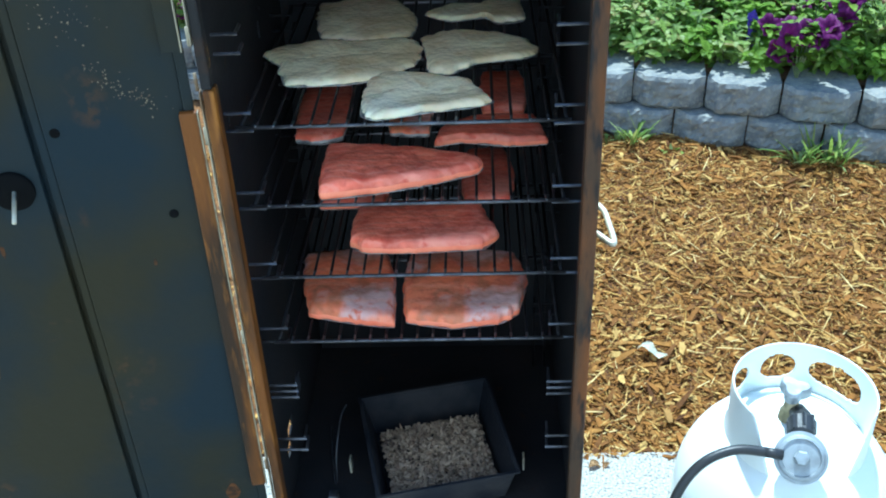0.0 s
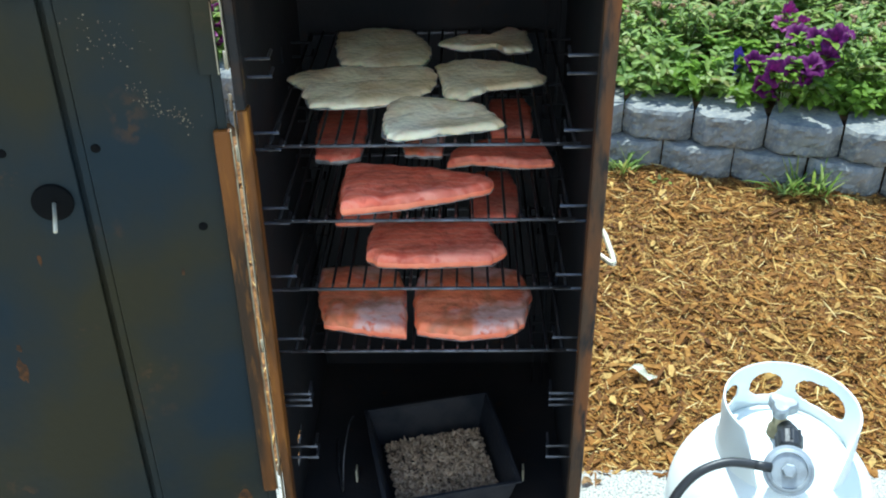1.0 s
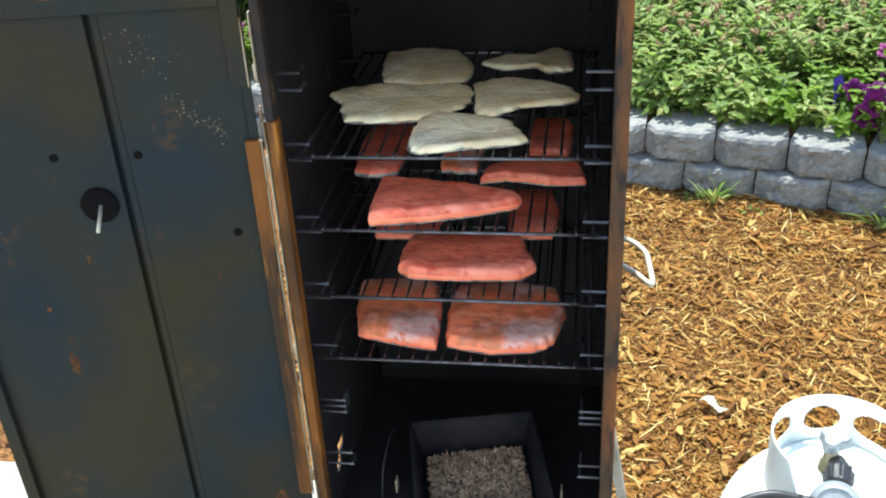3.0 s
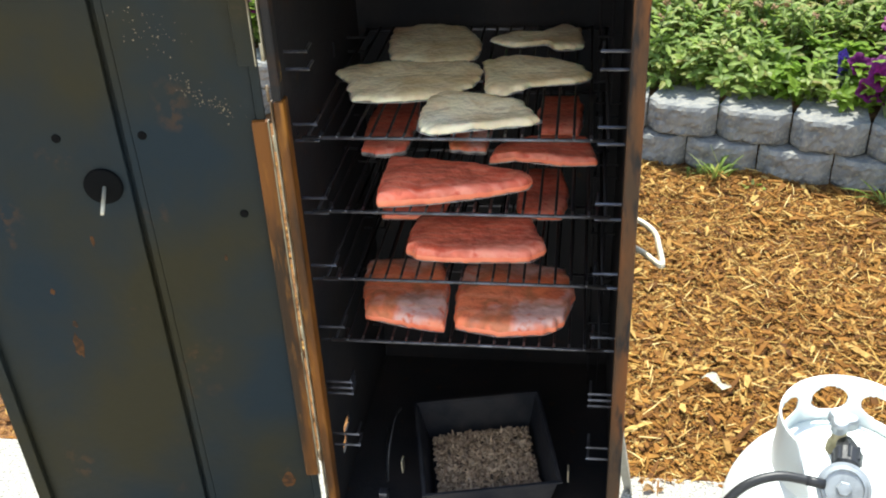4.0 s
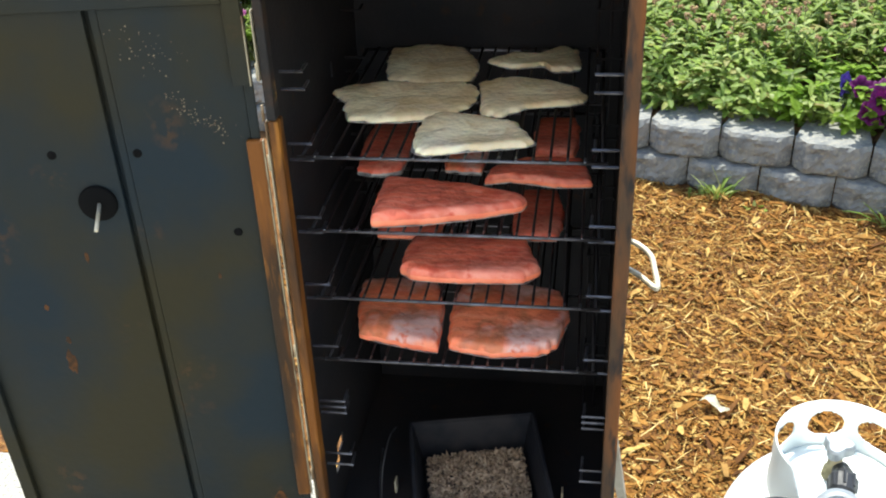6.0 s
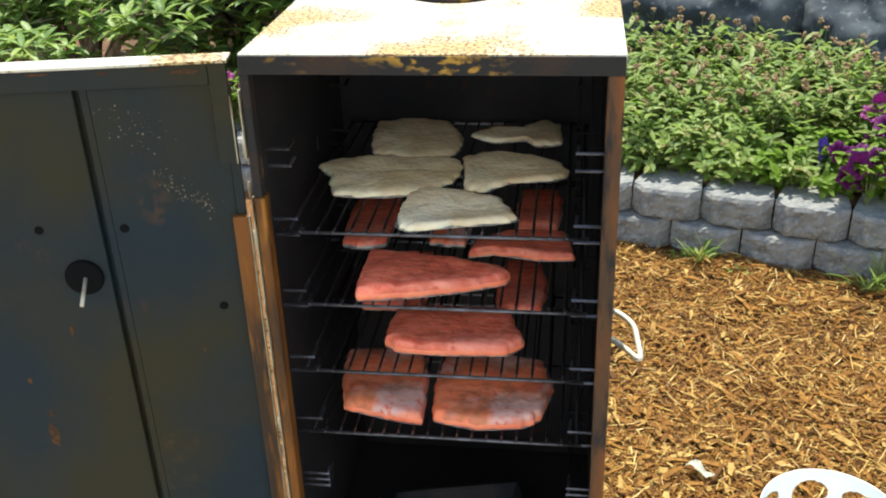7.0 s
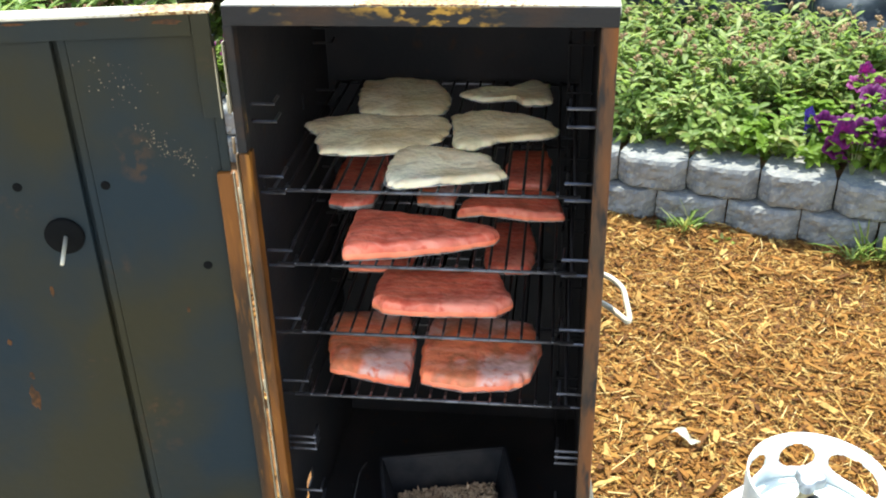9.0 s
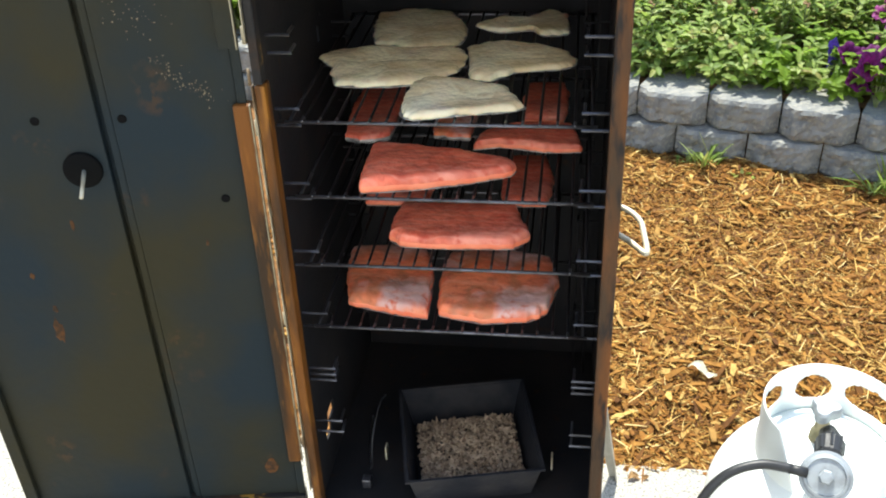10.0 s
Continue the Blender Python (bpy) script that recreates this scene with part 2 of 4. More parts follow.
def fish_material(name, flesh, dark, fat, bands, patch, patch_mix, wet, streak=0.3, veins=0.0, vein=(0.3, 0.12, 0.04)):
    """Flesh with muscle bands, fat lines, broad stains and a wet uneven surface."""
    m = bpy.data.materials.new(name)
    m.use_nodes = True
    n, l = m.node_tree.nodes, m.node_tree.links
    out = n["Principled BSDF"]
    out.inputs["Subsurface Weight"].default_value = 0.22
    out.inputs["Subsurface Radius"].default_value = (1.0, 0.35, 0.2)
    out.inputs["Subsurface Scale"].default_value = 0.005
    out.inputs["Coat Weight"].default_value, out.inputs["Coat Roughness"].default_value = wet, 0.08
    out.inputs["Roughness"].default_value, out.inputs["Specular IOR Level"].default_value = 0.42, 0.3
    co = n.new("ShaderNodeTexCoord")

    def noise_at(scale, detail, lo, hi):
        t = n.new("ShaderNodeTexNoise")
        t.inputs["Scale"].default_value, t.inputs["Detail"].default_value = scale, detail
        l.new(co.outputs["Object"], t.inputs["Vector"])
        r = n.new("ShaderNodeMapRange")
        r.inputs["From Min"].default_value, r.inputs["From Max"].default_value = lo, hi
        l.new(t.outputs["Fac"], r.inputs["Value"])
        return r.outputs[0]

    def blend(a, c, fac):
        x = n.new("ShaderNodeMix")
        x.data_type = "RGBA"
        l.new(fac, x.inputs["Factor"])
        if isinstance(a, tuple):
            x.inputs[6].default_value = (*a, 1)
        else:
            l.new(a, x.inputs[6])
        x.inputs[7].default_value = (*c, 1)
        return x.outputs[2]

    w = n.new("ShaderNodeTexWave")
    w.wave_type, w.bands_direction = "BANDS", "Y"
    w.inputs["Scale"].default_value, w.inputs["Distortion"].default_value = bands, 5.0
    w.inputs["Detail"].default_value, w.inputs["Detail Scale"].default_value = 3.0, 1.5
    l.new(co.outputs["Object"], w.inputs["Vector"])
    lines = n.new("ShaderNodeMapRange")
    lines.inputs["From Min"].default_value, lines.inputs["From Max"].default_value = 0.72, 1.0
    lines.inputs["To Max"].default_value = streak
    l.new(w.outputs["Fac"], lines.inputs["Value"])
    c = blend(flesh, dark, noise_at(16, 5, 0.4, 0.65))
    c = blend(c, patch, noise_at(11, 4, *patch_mix))
    c = blend(c, fat, lines.outputs[0])
    c = blend(c, dark, noise_at(70, 4, 0.56, 0.72))
    ridge = n.new("ShaderNodeTexNoise")
    ridge.inputs["Scale"].default_value, ridge.inputs["Detail"].default_value, ridge.inputs["Distortion"].default_value = 9.0, 3.0, 0.3
    l.new(co.outputs["Object"], ridge.inputs["Vector"])
    off = n.new("ShaderNodeMath")
    off.operation = "SUBTRACT"
    off.inputs[1].default_value = 0.5
    l.new(ridge.outputs["Fac"], off.inputs[0])
    size = n.new("ShaderNodeMath")
    size.operation = "ABSOLUTE"
    l.new(off.outputs[0], size.inputs[0])
    line = n.new("ShaderNodeMapRange")
    line.inputs["From Min"].default_value, line.inputs["From Max"].default_value = 0.05, 0.0
    line.inputs["To Max"].default_value = veins
    l.new(size.outputs[0], line.inputs["Value"])
    c = blend(c, vein, line.outputs[0])
    l.new(c, out.inputs["Base Color"])
    h = n.new("ShaderNodeMath")
    h.operation = "MULTIPLY_ADD"
    h.inputs[1].default_value = 0.14
    l.new(w.outputs["Fac"], h.inputs[0])
    l.new(noise_at(60, 6, 0.25, 0.75), h.inputs[2])
    b = n.new("ShaderNodeBump")
    b.inputs["Strength"].default_value, b.inputs["Distance"].default_value = 0.26, 0.003
    l.new(h.outputs[0], b.inputs["Height"])
    l.new(b.outputs[0], out.inputs["Normal"])
    c2 = n.new("ShaderNodeBump")
    c2.inputs["Strength"].default_value, c2.inputs["Distance"].default_value = 1.0, 0.006
    l.new(noise_at(130, 3, 0.3, 0.7), c2.inputs["Height"])
    l.new(c2.outputs[0], out.inputs["Coat Normal"])
    return m


M_WFISH = fish_material("pale smoked white fish", (0.92, 0.83, 0.60), (0.74, 0.59, 0.36), (0.94, 0.88, 0.70), 5, (0.60, 0.46, 0.26), (0.54, 0.72), 1.0, 0.35, 0.0)
M_SALMON = fish_material("smoked salmon flesh", (0.88, 0.20, 0.115), (0.66, 0.095, 0.05), (0.90, 0.38, 0.28), 22, (0.80, 0.26, 0.18), (0.5, 0.65), 0.7, 0.35, 0.4, (0.42, 0.07, 0.035))
M_SALMON2 = fish_material("greyed salmon flesh", (0.90, 0.24, 0.105), (0.64, 0.13, 0.06), (0.90, 0.40, 0.25), 9, (0.68, 0.40, 0.35), (0.5, 0.60), 0.7, 0.3, 0.6, (0.36, 0.13, 0.05))
M_SKIN = material("silver fish skin", (0.4, 0.4, 0.4), 0.3, 0.4, (0.2, 0.2, 0.2), 60, (0.4, 0.6))
M_PALELEAF = material("bleached dead leaf", (0.72, 0.7, 0.55), 0.8, bump=0.3)
M_HOLE = material("soot inside", (0.006, 0.006, 0.006), 0.95, bump=0.1, spec=0.05)
M_LABEL = material("faded pale blue sticker", (0.55, 0.62, 0.68), 0.5, 0.0, (0.62, 0.66, 0.68), 30, (0.4, 0.6))
M_INK = material("dark print", (0.06, 0.07, 0.09), 0.6)
# for the added reflector wall only; no house stands in view
M_BOUNCE = material("pale bounce surface", (0.76, 0.76, 0.76), 0.8, 0.0, (0.7, 0.7, 0.7), 2, (0.4, 0.6), bump=0.2)
M_LEAFEDGE = material("worn bare hinge metal", (0.36, 0.31, 0.21), 0.4, 0.3, (0.16, 0.10, 0.05), 60, (0.5, 0.62), stretch=(1, 1, 0.4))
M_PATCH = material("flaking brown rust", (0.10, 0.042, 0.014), 0.7, 0.0, (0.04, 0.022, 0.012), 90, (0.42, 0.6), bump=0.3, bump_scale=160, spec=0.15)
M_LEG = material("galvanised leg sheet", (0.5, 0.48, 0.42), 0.5, 0.3, (0.36, 0.33, 0.27), 20, (0.4, 0.65), bump=0.1)
M_GLINT = material("scratched bare metal", (0.19, 0.15, 0.09), 0.5, 0.2, (0.09, 0.055, 0.03), 200, (0.45, 0.6))


# ---- building helpers ----
def mesh(name, bm, mat, smooth=False):
    me = bpy.data.meshes.new(name)
    bm.normal_update()
    bm.to_mesh(me)
    bm.free()
    me.materials.append(mat)
    if smooth:
        me.polygons.foreach_set("use_smooth", [True] * len(me.polygons))
    return me


def part(name, bm, mat, parent=None, label="", smooth=False, m=None):
    me = bm if isinstance(bm, bpy.types.Mesh) else mesh(name, bm, mat, smooth)
    ob = new(name, me)
    if parent is not None:
        ob.parent = parent
    if m is not None:
        ob.matrix_basis = m
    if label:
        ob["label"] = label
    return ob


def thing(name, label, category, at=(0, 0, 0), group="", kind=""):
    ob = new(name)
    ob.empty_display_size = 0.05
    ob.location = at
    return tagged(ob, label, category, group, kind)


def add_box(bm, x0, x1, y0, y1, z0, z1, bevel=0.0, m=None):
    r = bmesh.ops.create_cube(bm, size=1.0)
    mat = Matrix.Translation(((x0 + x1) / 2, (y0 + y1) / 2, (z0 + z1) / 2)) @ Matrix.Diagonal((x1 - x0, y1 - y0, z1 - z0, 1))
    bmesh.ops.transform(bm, matrix=mat, verts=r["verts"])
    vs = r["verts"]
    if bevel:
        es = list({e for v in vs for e in v.link_edges})
        q = bmesh.ops.bevel(bm, geom=es, offset=bevel, segments=2, affect="EDGES", profile=0.6)
        vs = list({v for f in q["faces"] for v in f.verts} | {v for v in vs if v.is_valid})
    if m is not None:
        bmesh.ops.transform(bm, matrix=m, verts=vs)
    return vs


def box(x0, x1, y0, y1, z0, z1, bevel=0.0, m=None):
    bm = bmesh.new()
    add_box(bm, x0, x1, y0, y1, z0, z1, bevel, m)
    return bm


def add_tube(bm, points, radius, sides=8, closed=False, radii=None):
    pts = [Vector(p) for p in points]
    rings, side = [], None
    for k, p in enumerate(pts):
        a = pts[k - 1] if k or closed else p
        b = pts[(k + 1) % len(pts)] if k + 1 < len(pts) or closed else p
        d = (b - a).normalized()
        if side is None:
            side = d.orthogonal().normalized()
        side = (side - d * side.dot(d)).normalized()
        up = d.cross(side)
        r = radii[k] if radii else radius
        rings.append([bm.verts.new(p + (side * math.cos(2 * math.pi * q / sides) + up * math.sin(2 * math.pi * q / sides)) * r) for q in range(sides)])
    n = len(rings)
    for k in range(n if closed else n - 1):
        for q in range(sides):
            bm.faces.new((rings[k][q], rings[k][(q + 1) % sides], rings[(k + 1) % n][(q + 1) % sides], rings[(k + 1) % n][q]))
    if not closed:
        bm.faces.new(rings[0][::-1])
        bm.faces.new(rings[-1])


def tube(points, radius, sides=8, closed=False, radii=None):
    bm = bmesh.new()
    add_tube(bm, points, radius, sides, closed, radii)
    return bm


def smooth_line(points, steps=6):
    """A soft curve through a few points."""
    p = [Vector(q) for q in points]
    p = [p[0] * 2 - p[1]] + p + [p[-1] * 2 - p[-2]]
    out = []
    for k in range(1, len(p) - 2):
        for s in range(steps):
            u = s / steps
            a, b, c, d = p[k - 1], p[k], p[k + 1], p[k + 2]
            out.append(0.5 * ((2 * b) + (c - a) * u + (2 * a - 5 * b + 4 * c - d) * u * u + (3 * b - a - 3 * c + d) * u ** 3))
    return out + [p[-2]]


def lathe(profile, sides=48, a0=0.0, a1=360.0):
    bm = bmesh.new()
    full = abs(a1 - a0) >= 360
    count = sides if full else sides + 1
    rings = []
    for k in range(count):
        a = radians(a0 + (a1 - a0) * k / sides)
        rings.append([bm.verts.new((r * math.cos(a), r * math.sin(a), z)) for r, z in profile])
    for k in range(count if full else count - 1):
        A, B = rings[k], rings[(k + 1) % count]
        for q in range(len(profile) - 1):
            bm.faces.new((A[q], B[q], B[q + 1], A[q + 1]))
    bmesh.ops.remove_doubles(bm, verts=bm.verts, dist=1e-5)
    return bm


# ---- ground ----
PATIO_EDGE = 0.30


def wall_y(x):
    """The line of the low garden wall's foot."""
    return 1.768 - 0.27 * x + 0.02 * math.sin(x * 2.0)


def sheet(name, xs, ys, height, mat):
    bm = bmesh.new()
    rows = [[bm.verts.new((x, y, height(x, y))) for x in xs] for y in ys]
    for a, b in zip(rows, rows[1:]):
        for k in range(len(xs) - 1):
            bm.faces.new((a[k], a[k + 1], b[k + 1], b[k]))
    return part(name, bm, mat, smooth=True)


bm = bmesh.new()
bmesh.ops.create_grid(bm, x_segments=20, y_segments=20, size=90)
bmesh.ops.translate(bm, vec=(0, 0, -0.06), verts=bm.verts)
tagged(part("ground", bm, M_EARTH), "dark bark-covered garden soil", "ground", kind="structure")
tagged(part("pavement", box(-4, 4, -6, PATIO_EDGE, -0.14, 0.0, 0.006), M_CONC), "pale exposed-aggregate concrete patio slab", "patio", kind="structure")


def mulch_height(x, y):
    return -0.012 + 0.016 * noise.noise((x * 5, y * 5, 0)) + 0.006 * noise.noise((x * 19, y * 19, 3)) + 0.02 * min(1, max(0, (y - 0.3) / 0.5))


tagged(sheet("mulch_bed", np.linspace(-2.5, 3.2, 115), np.linspace(0.302, 3.0, 60), mulch_height, M_BED),
       "brown mulch bed beside the patio", "mulch", kind="structure")


def bed_height(x, y):
    up = y - wall_y(x) - 0.13
    return 0.186 + 0.08 * max(0, up) + 0.02 * noise.noise((x * 4, y * 4, 7)) if up > -0.02 else 0.16


bm = bmesh.new()
xs = np.linspace(-4, 5, 90)
rows = [[bm.verts.new((x, wall_y(x) + d, bed_height(x, wall_y(x) + d))) for x in xs] for d in np.linspace(0.135, 6.0, 50)]
for a, b in zip(rows, rows[1:]):
    for k in range(len(xs) - 1):
        bm.faces.new((a[k], a[k + 1], b[k + 1], b[k]))
tagged(part("planting_soil", bm, M_EARTH, smooth=True), "dark soil of the raised flower bed", "soil", kind="structure")


# ---- smoker cabinet ----
# its parts are drawn in units of the racks' plan; SHRINK brings them to true size where it stands
SHRINK = Matrix.Translation((0.41, -1.07, 1.40)) @ Matrix.Scale(0.85, 4) @ Matrix.Translation((-0.41, 1.07, -1.40))
GROUND = 1.40 - 1.40 / 0.85


def settle(ob):
    """Puts a thing of the smoker in its true place and size."""
    ob.matrix_basis = SHRINK @ ob.matrix_basis
    return ob


W, H, D = 0.46, 1.12, 0.47
BOTTOM, WALL, LIP = 0.14, 0.012, 0.023
HOLES = ((0.284, 0.292, 0.878, 0.902), (0.306, 0.310, 0.912, 0.917), (0.058, 0.067, 0.853, 0.866), (0.088, 0.122, 0.226, 0.250), (0.104, 0.146, 0.250, 0.276), (0.205, 0.209, 0.298, 0.318))
LEAN_LEFT = 0.0187     # the hinge side is bent a little out of square
SHEAR = Matrix(((1, 0, LEAN_LEFT, -LEAN_LEFT * H), (0, 1, 0, 0), (0, 0, 1, 0), (0, 0, 0, 1)))
smoker = thing("smoker_cabinet", "upright rusty dark steel smoker cabinet with an open door", "smoker")


def holed_panel(u0, u1, v0, v1, holes, place):
    """A sheet with thickness and small worn-through holes: place(u, v, k) gives the point on face k."""
    us = sorted({u0, u1, *(h[0] for h in holes), *(h[1] for h in holes)})
    vs = sorted({v0, v1, *(h[2] for h in holes), *(h[3] for h in holes)})
    bm = bmesh.new()
    got = {}

    def at(i, j, k):
        if (i, j, k) not in got:
            got[i, j, k] = bm.verts.new(place(us[i], vs[j], k))
        return got[i, j, k]

    keep = {(i, j) for i in range(len(us) - 1) for j in range(len(vs) - 1)
            if not any(h[0] <= us[i] < h[1] and h[2] <= vs[j] < h[3] for h in holes)}
    for i, j in keep:
        for k in (0, 1):
            bm.faces.new((at(i, j, k), at(i + 1, j, k), at(i + 1, j + 1, k), at(i, j + 1, k)))
        for di, dj, a, b in ((-1, 0, (i, j), (i, j + 1)), (1, 0, (i + 1, j), (i + 1, j + 1)), (0, -1, (i, j), (i + 1, j)), (0, 1, (i, j + 1), (i + 1, j + 1))):
            if (i + di, j + dj) not in keep:
                bm.faces.new((at(*a, 0), at(*b, 0), at(*b, 1), at(*a, 1)))
    bmesh.ops.recalc_face_normals(bm, faces=bm.faces)
    return bm


part("side_panel", holed_panel(0.024, D - 0.012, BOTTOM, H - 0.014, HOLES, lambda u, v, k: (0.003 + 0.004 * k + LEAN_LEFT * (v - H), u, v)), M_SOOT, smoker)
part("side_panel", box(W - WALL, W, 0.024, D - 0.012, BOTTOM, H - 0.014, 0.002), M_SOOT, smoker)
part("back_panel", box(-0.022, W, D - 0.012, D, BOTTOM, H - 0.014, 0.002), M_SOOT, smoker)
part("bottom_panel", box(-0.012, W - WALL, 0.024, D - 0.012, BOTTOM, BOTTOM + 0.01), M_SOOT, smoker)
part("top_panel", box(-0.001, W + 0.001, 0.001, D + 0.002, H - 0.014, H, 0.003), M_TOP, smoker, "pale top with rust stains")
part("front_post", box(-0.002, 0.0105, 0, 0.018, 0.93, H - 0.025, 0.003, SHEAR), M_FRAME, smoker, "sooty front edge above the hinge plate")
part("hinge_plate", box(-0.001, 0.013, -0.001, 0.022, BOTTOM, 0.93, 0.003, SHEAR), M_RUST, smoker, "rusty orange-brown hinge edge")
part("front_post", box(W - LIP + 0.003, W, 0, 0.024, BOTTOM, H - 0.025, 0.003), M_POST, smoker, "rusty brown front edge")
part("front_lintel", box(0, W, -0.002, 0.0005, H - 0.025, H - 0.002, 0.0008), M_FRAME, smoker, "rust-streaked top front edge")


def guide(z, side, end):
    """A bent-wire hook: out from the side wall, along it and back."""
    w, e = (0.005 + LEAN_LEFT * (z - H), 0.036) if side < 0 else (W - WALL, W - 0.054)
    y0, y1 = (0.045, 0.075) if end == 0 else (0.375, 0.405)
    return tube([(w, y0, z), (e, y0, z), (e + side * 0.003, y0 + 0.004, z), (e + side * 0.004, y1, z)], 0.0022, 6)


RACKS = (0.866, 0.753, 0.640, 0.527)
for z in (0.968,) + RACKS + (0.418, 0.306):
    for side in (-1, 1):
        for dz in (0.012, -0.012) + ((0.0,) if z == 0.418 else ()):
            for end in (0, 1):
                # rear hooks are coloured black for the shade deep inside, front ones stay paler
                part("rack_guide", guide(z + dz, side, end), M_SOOT if end else M_WIRE, smoker)
# hinge leaves: thin bare-metal edges along the slit between cabinet and door
for z0, z1 in ((0.985, 1.075), (0.20, 0.93)):
    part("hinge_leaf", box(-0.0042, -0.0026, -0.003, 0.006, z0, z1, 0.0004, SHEAR), M_LEAFEDGE, smoker, "thin worn bare-metal hinge leaf")
for z in (0.985, 0.93, 0.86, 0.55, 0.30):
    part("hinge_pin", tube([SHEAR @ Vector((-0.006, 0.001, z)), SHEAR @ Vector((-0.006, 0.001, z + 0.022))], 0.0022, 8), M_LEAFEDGE, smoker, "worn hinge pin", True)
for x in (W - 0.030, W - 0.050):
    part("guide_upright", tube([(x, 0.395, BOTTOM + 0.01), (x, 0.395, 0.985)], 0.0022, 6), M_SOOT, smoker, "greasy upright wire of the rack guides", True)
# round smoke vent on the top
part("vent_ring", lathe([(0.0805, 0), (0.081, 0.006), (0.0825, 0.007), (0.084, 0.0), (0.0805, 0)], 48), M_FRAME, smoker, "thin dark vent rim", True, pose(0.228, 0.325, H))
part("vent_cap", lathe([(0.0, 0.006), (0.06, 0.005), (0.077, 0.001)], 40), M_TOP, smoker, "", True, pose(0.228, 0.325, H))
part("side_handle", tube(smooth_line([(W - 0.002, 0.335, 0.578), (0.488, 0.318, 0.576), (0.509, 0.290, 0.572), (0.514, 0.25, 0.57), (0.517, 0.212, 0.566), (0.512, 0.205, 0.565), (0.488, 0.235, 0.568), (W - 0.002, 0.262, 0.570)], 5), 0.0048, 10),
     M_CHROME, smoker, "pale bent-rod carrying handle", True)


def leg(side, end):
    """A splayed sheet-metal angle leg with a turned-out foot."""
    x, y = (W, W + 0.062) if side > 0 else (-0.016, -0.078), (D + 0.004, 0.503) if end > 0 else (0.030, -0.02)
    bm = bmesh.new()
    for wide_y in (True, False):
        w = Vector((0, -0.045 * end, 0)) if wide_y else Vector((-0.04 * side, 0, 0))
        t = Vector((-0.003 * side, 0, 0)) if wide_y else Vector((0, -0.003 * end, 0))
        quad = []
        for px, py, pz in ((x[0] + 0.003 * side, y[0], BOTTOM + (0.05 if wide_y else -0.002)), (x[0] + 0.006 * side, y[0] + 0.004 * end, BOTTOM - 0.01), (x[1], y[1], GROUND)):
            p = Vector((px, py, pz))
            v = w * (0.45 if pz == GROUND else 1.0)
            quad.append([bm.verts.new(q) for q in (p, p + v, p + v + t, p + t)])
        for a, b in zip(quad, quad[1:]):
            for k in range(4):
                bm.faces.new((a[k], a[(k + 1) % 4], b[(k + 1) % 4], b[k]))
        bm.faces.new(quad[0][::-1])
        bm.faces.new(quad[-1])
    bmesh.ops.recalc_face_normals(bm, faces=bm.faces)
    return bm


for side in (1, -1):
    for end in (1, -1):
        part("leg", leg(side, end), M_LEG, smoker, "pale splayed sheet-metal leg")

# the door, swung wide open on the hinge edge; its own axes: x from the hinge outwards, y away from the inner face
DOOR_W, DOOR_Z0 = 0.475, 0.16
door_pose = Matrix(((-math.cos(radians(9.4)), -math.sin(radians(9.4)), LEAN_LEFT, -0.005 - LEAN_LEFT * H), (-math.sin(radians(9.4)), math.cos(radians(9.4)), 0, 0.002), (0, 0, 1, -0.007), (0, 0, 0, 1)))


def door_box(x0, x1, y0, y1, z0, z1, bevel=0.0015):
    bm = box(x0, x1, y0, y1, z0, z1, bevel, door_pose)
    bmesh.ops.recalc_face_normals(bm, faces=bm.faces)
    return bm


door = part("door", door_box(0.022, DOOR_W, 0.022, 0.034, DOOR_Z0, H - 0.004), M_DOOR, smoker, "smoke-darkened inside of the open door")
# pale strip on the dark door: the sun on its top face, as colour
part("top_cap", door_box(0.010, DOOR_W, -0.001, 0.034, H - 0.004, H), M_TOP, door, "top edge of the door, sunlight put into its pale colour")
part("top_rim", door_box(0.0345, DOOR_W, 0, 0.022, 1.090, H - 0.004), M_DOOR, door, "dark top rim with rust flecks")
part("bottom_rim", door_box(0.010, DOOR_W, 0, 0.022, DOOR_Z0, DOOR_Z0 + 0.03), M_FRAME, door)
part("outer_rim", door_box(DOOR_W - 0.02, DOOR_W, 0, 0.022, DOOR_Z0 + 0.03, 1.090), M_DOOR, door)
part("hinge_rim", door_box(0.012, 0.034, 0, 0.010, 0.985, H - 0.004), M_DOOR, door)
part("hinge_rim", door_box(0.0070, 0.0285, -0.001, 0.010, 0.272, 0.91, 0.004), M_RUST, door, "rusty orange-brown edge strip")
part("hinge_rim", door_box(0.010, 0.022, 0.006, 0.0105, 0.19, 1.088), M_DOOR, door)
part("inner_panel", door_box(0.0225, 0.187, 0.010, 0.022, DOOR_Z0 + 0.03, 1.088), M_DOOR, door)
part("inner_panel", door_box(0.2055, DOOR_W - 0.02, 0.010, 0.022, DOOR_Z0 + 0.03, 1.088), M_DOOR, door)
for z0, z1 in ((0.985, 1.075), (0.272, 0.91)):
    part("hinge_leaf", door_box(0.0055 if z0 < 0.9 else 0.0105, 0.0069 if z0 < 0.9 else 0.0119, -0.002, 0.006, z0, z1, 0.0003), M_LEAFEDGE, door, "thin worn bare-metal hinge leaf")
part("seam_strip", door_box(0.188, 0.198, 0.013, 0.022, DOOR_Z0 + 0.03, 1.088), M_DOOR, door)


def on_door(x, z, y=0.01):
    return door_pose @ Vector((x, y, z))


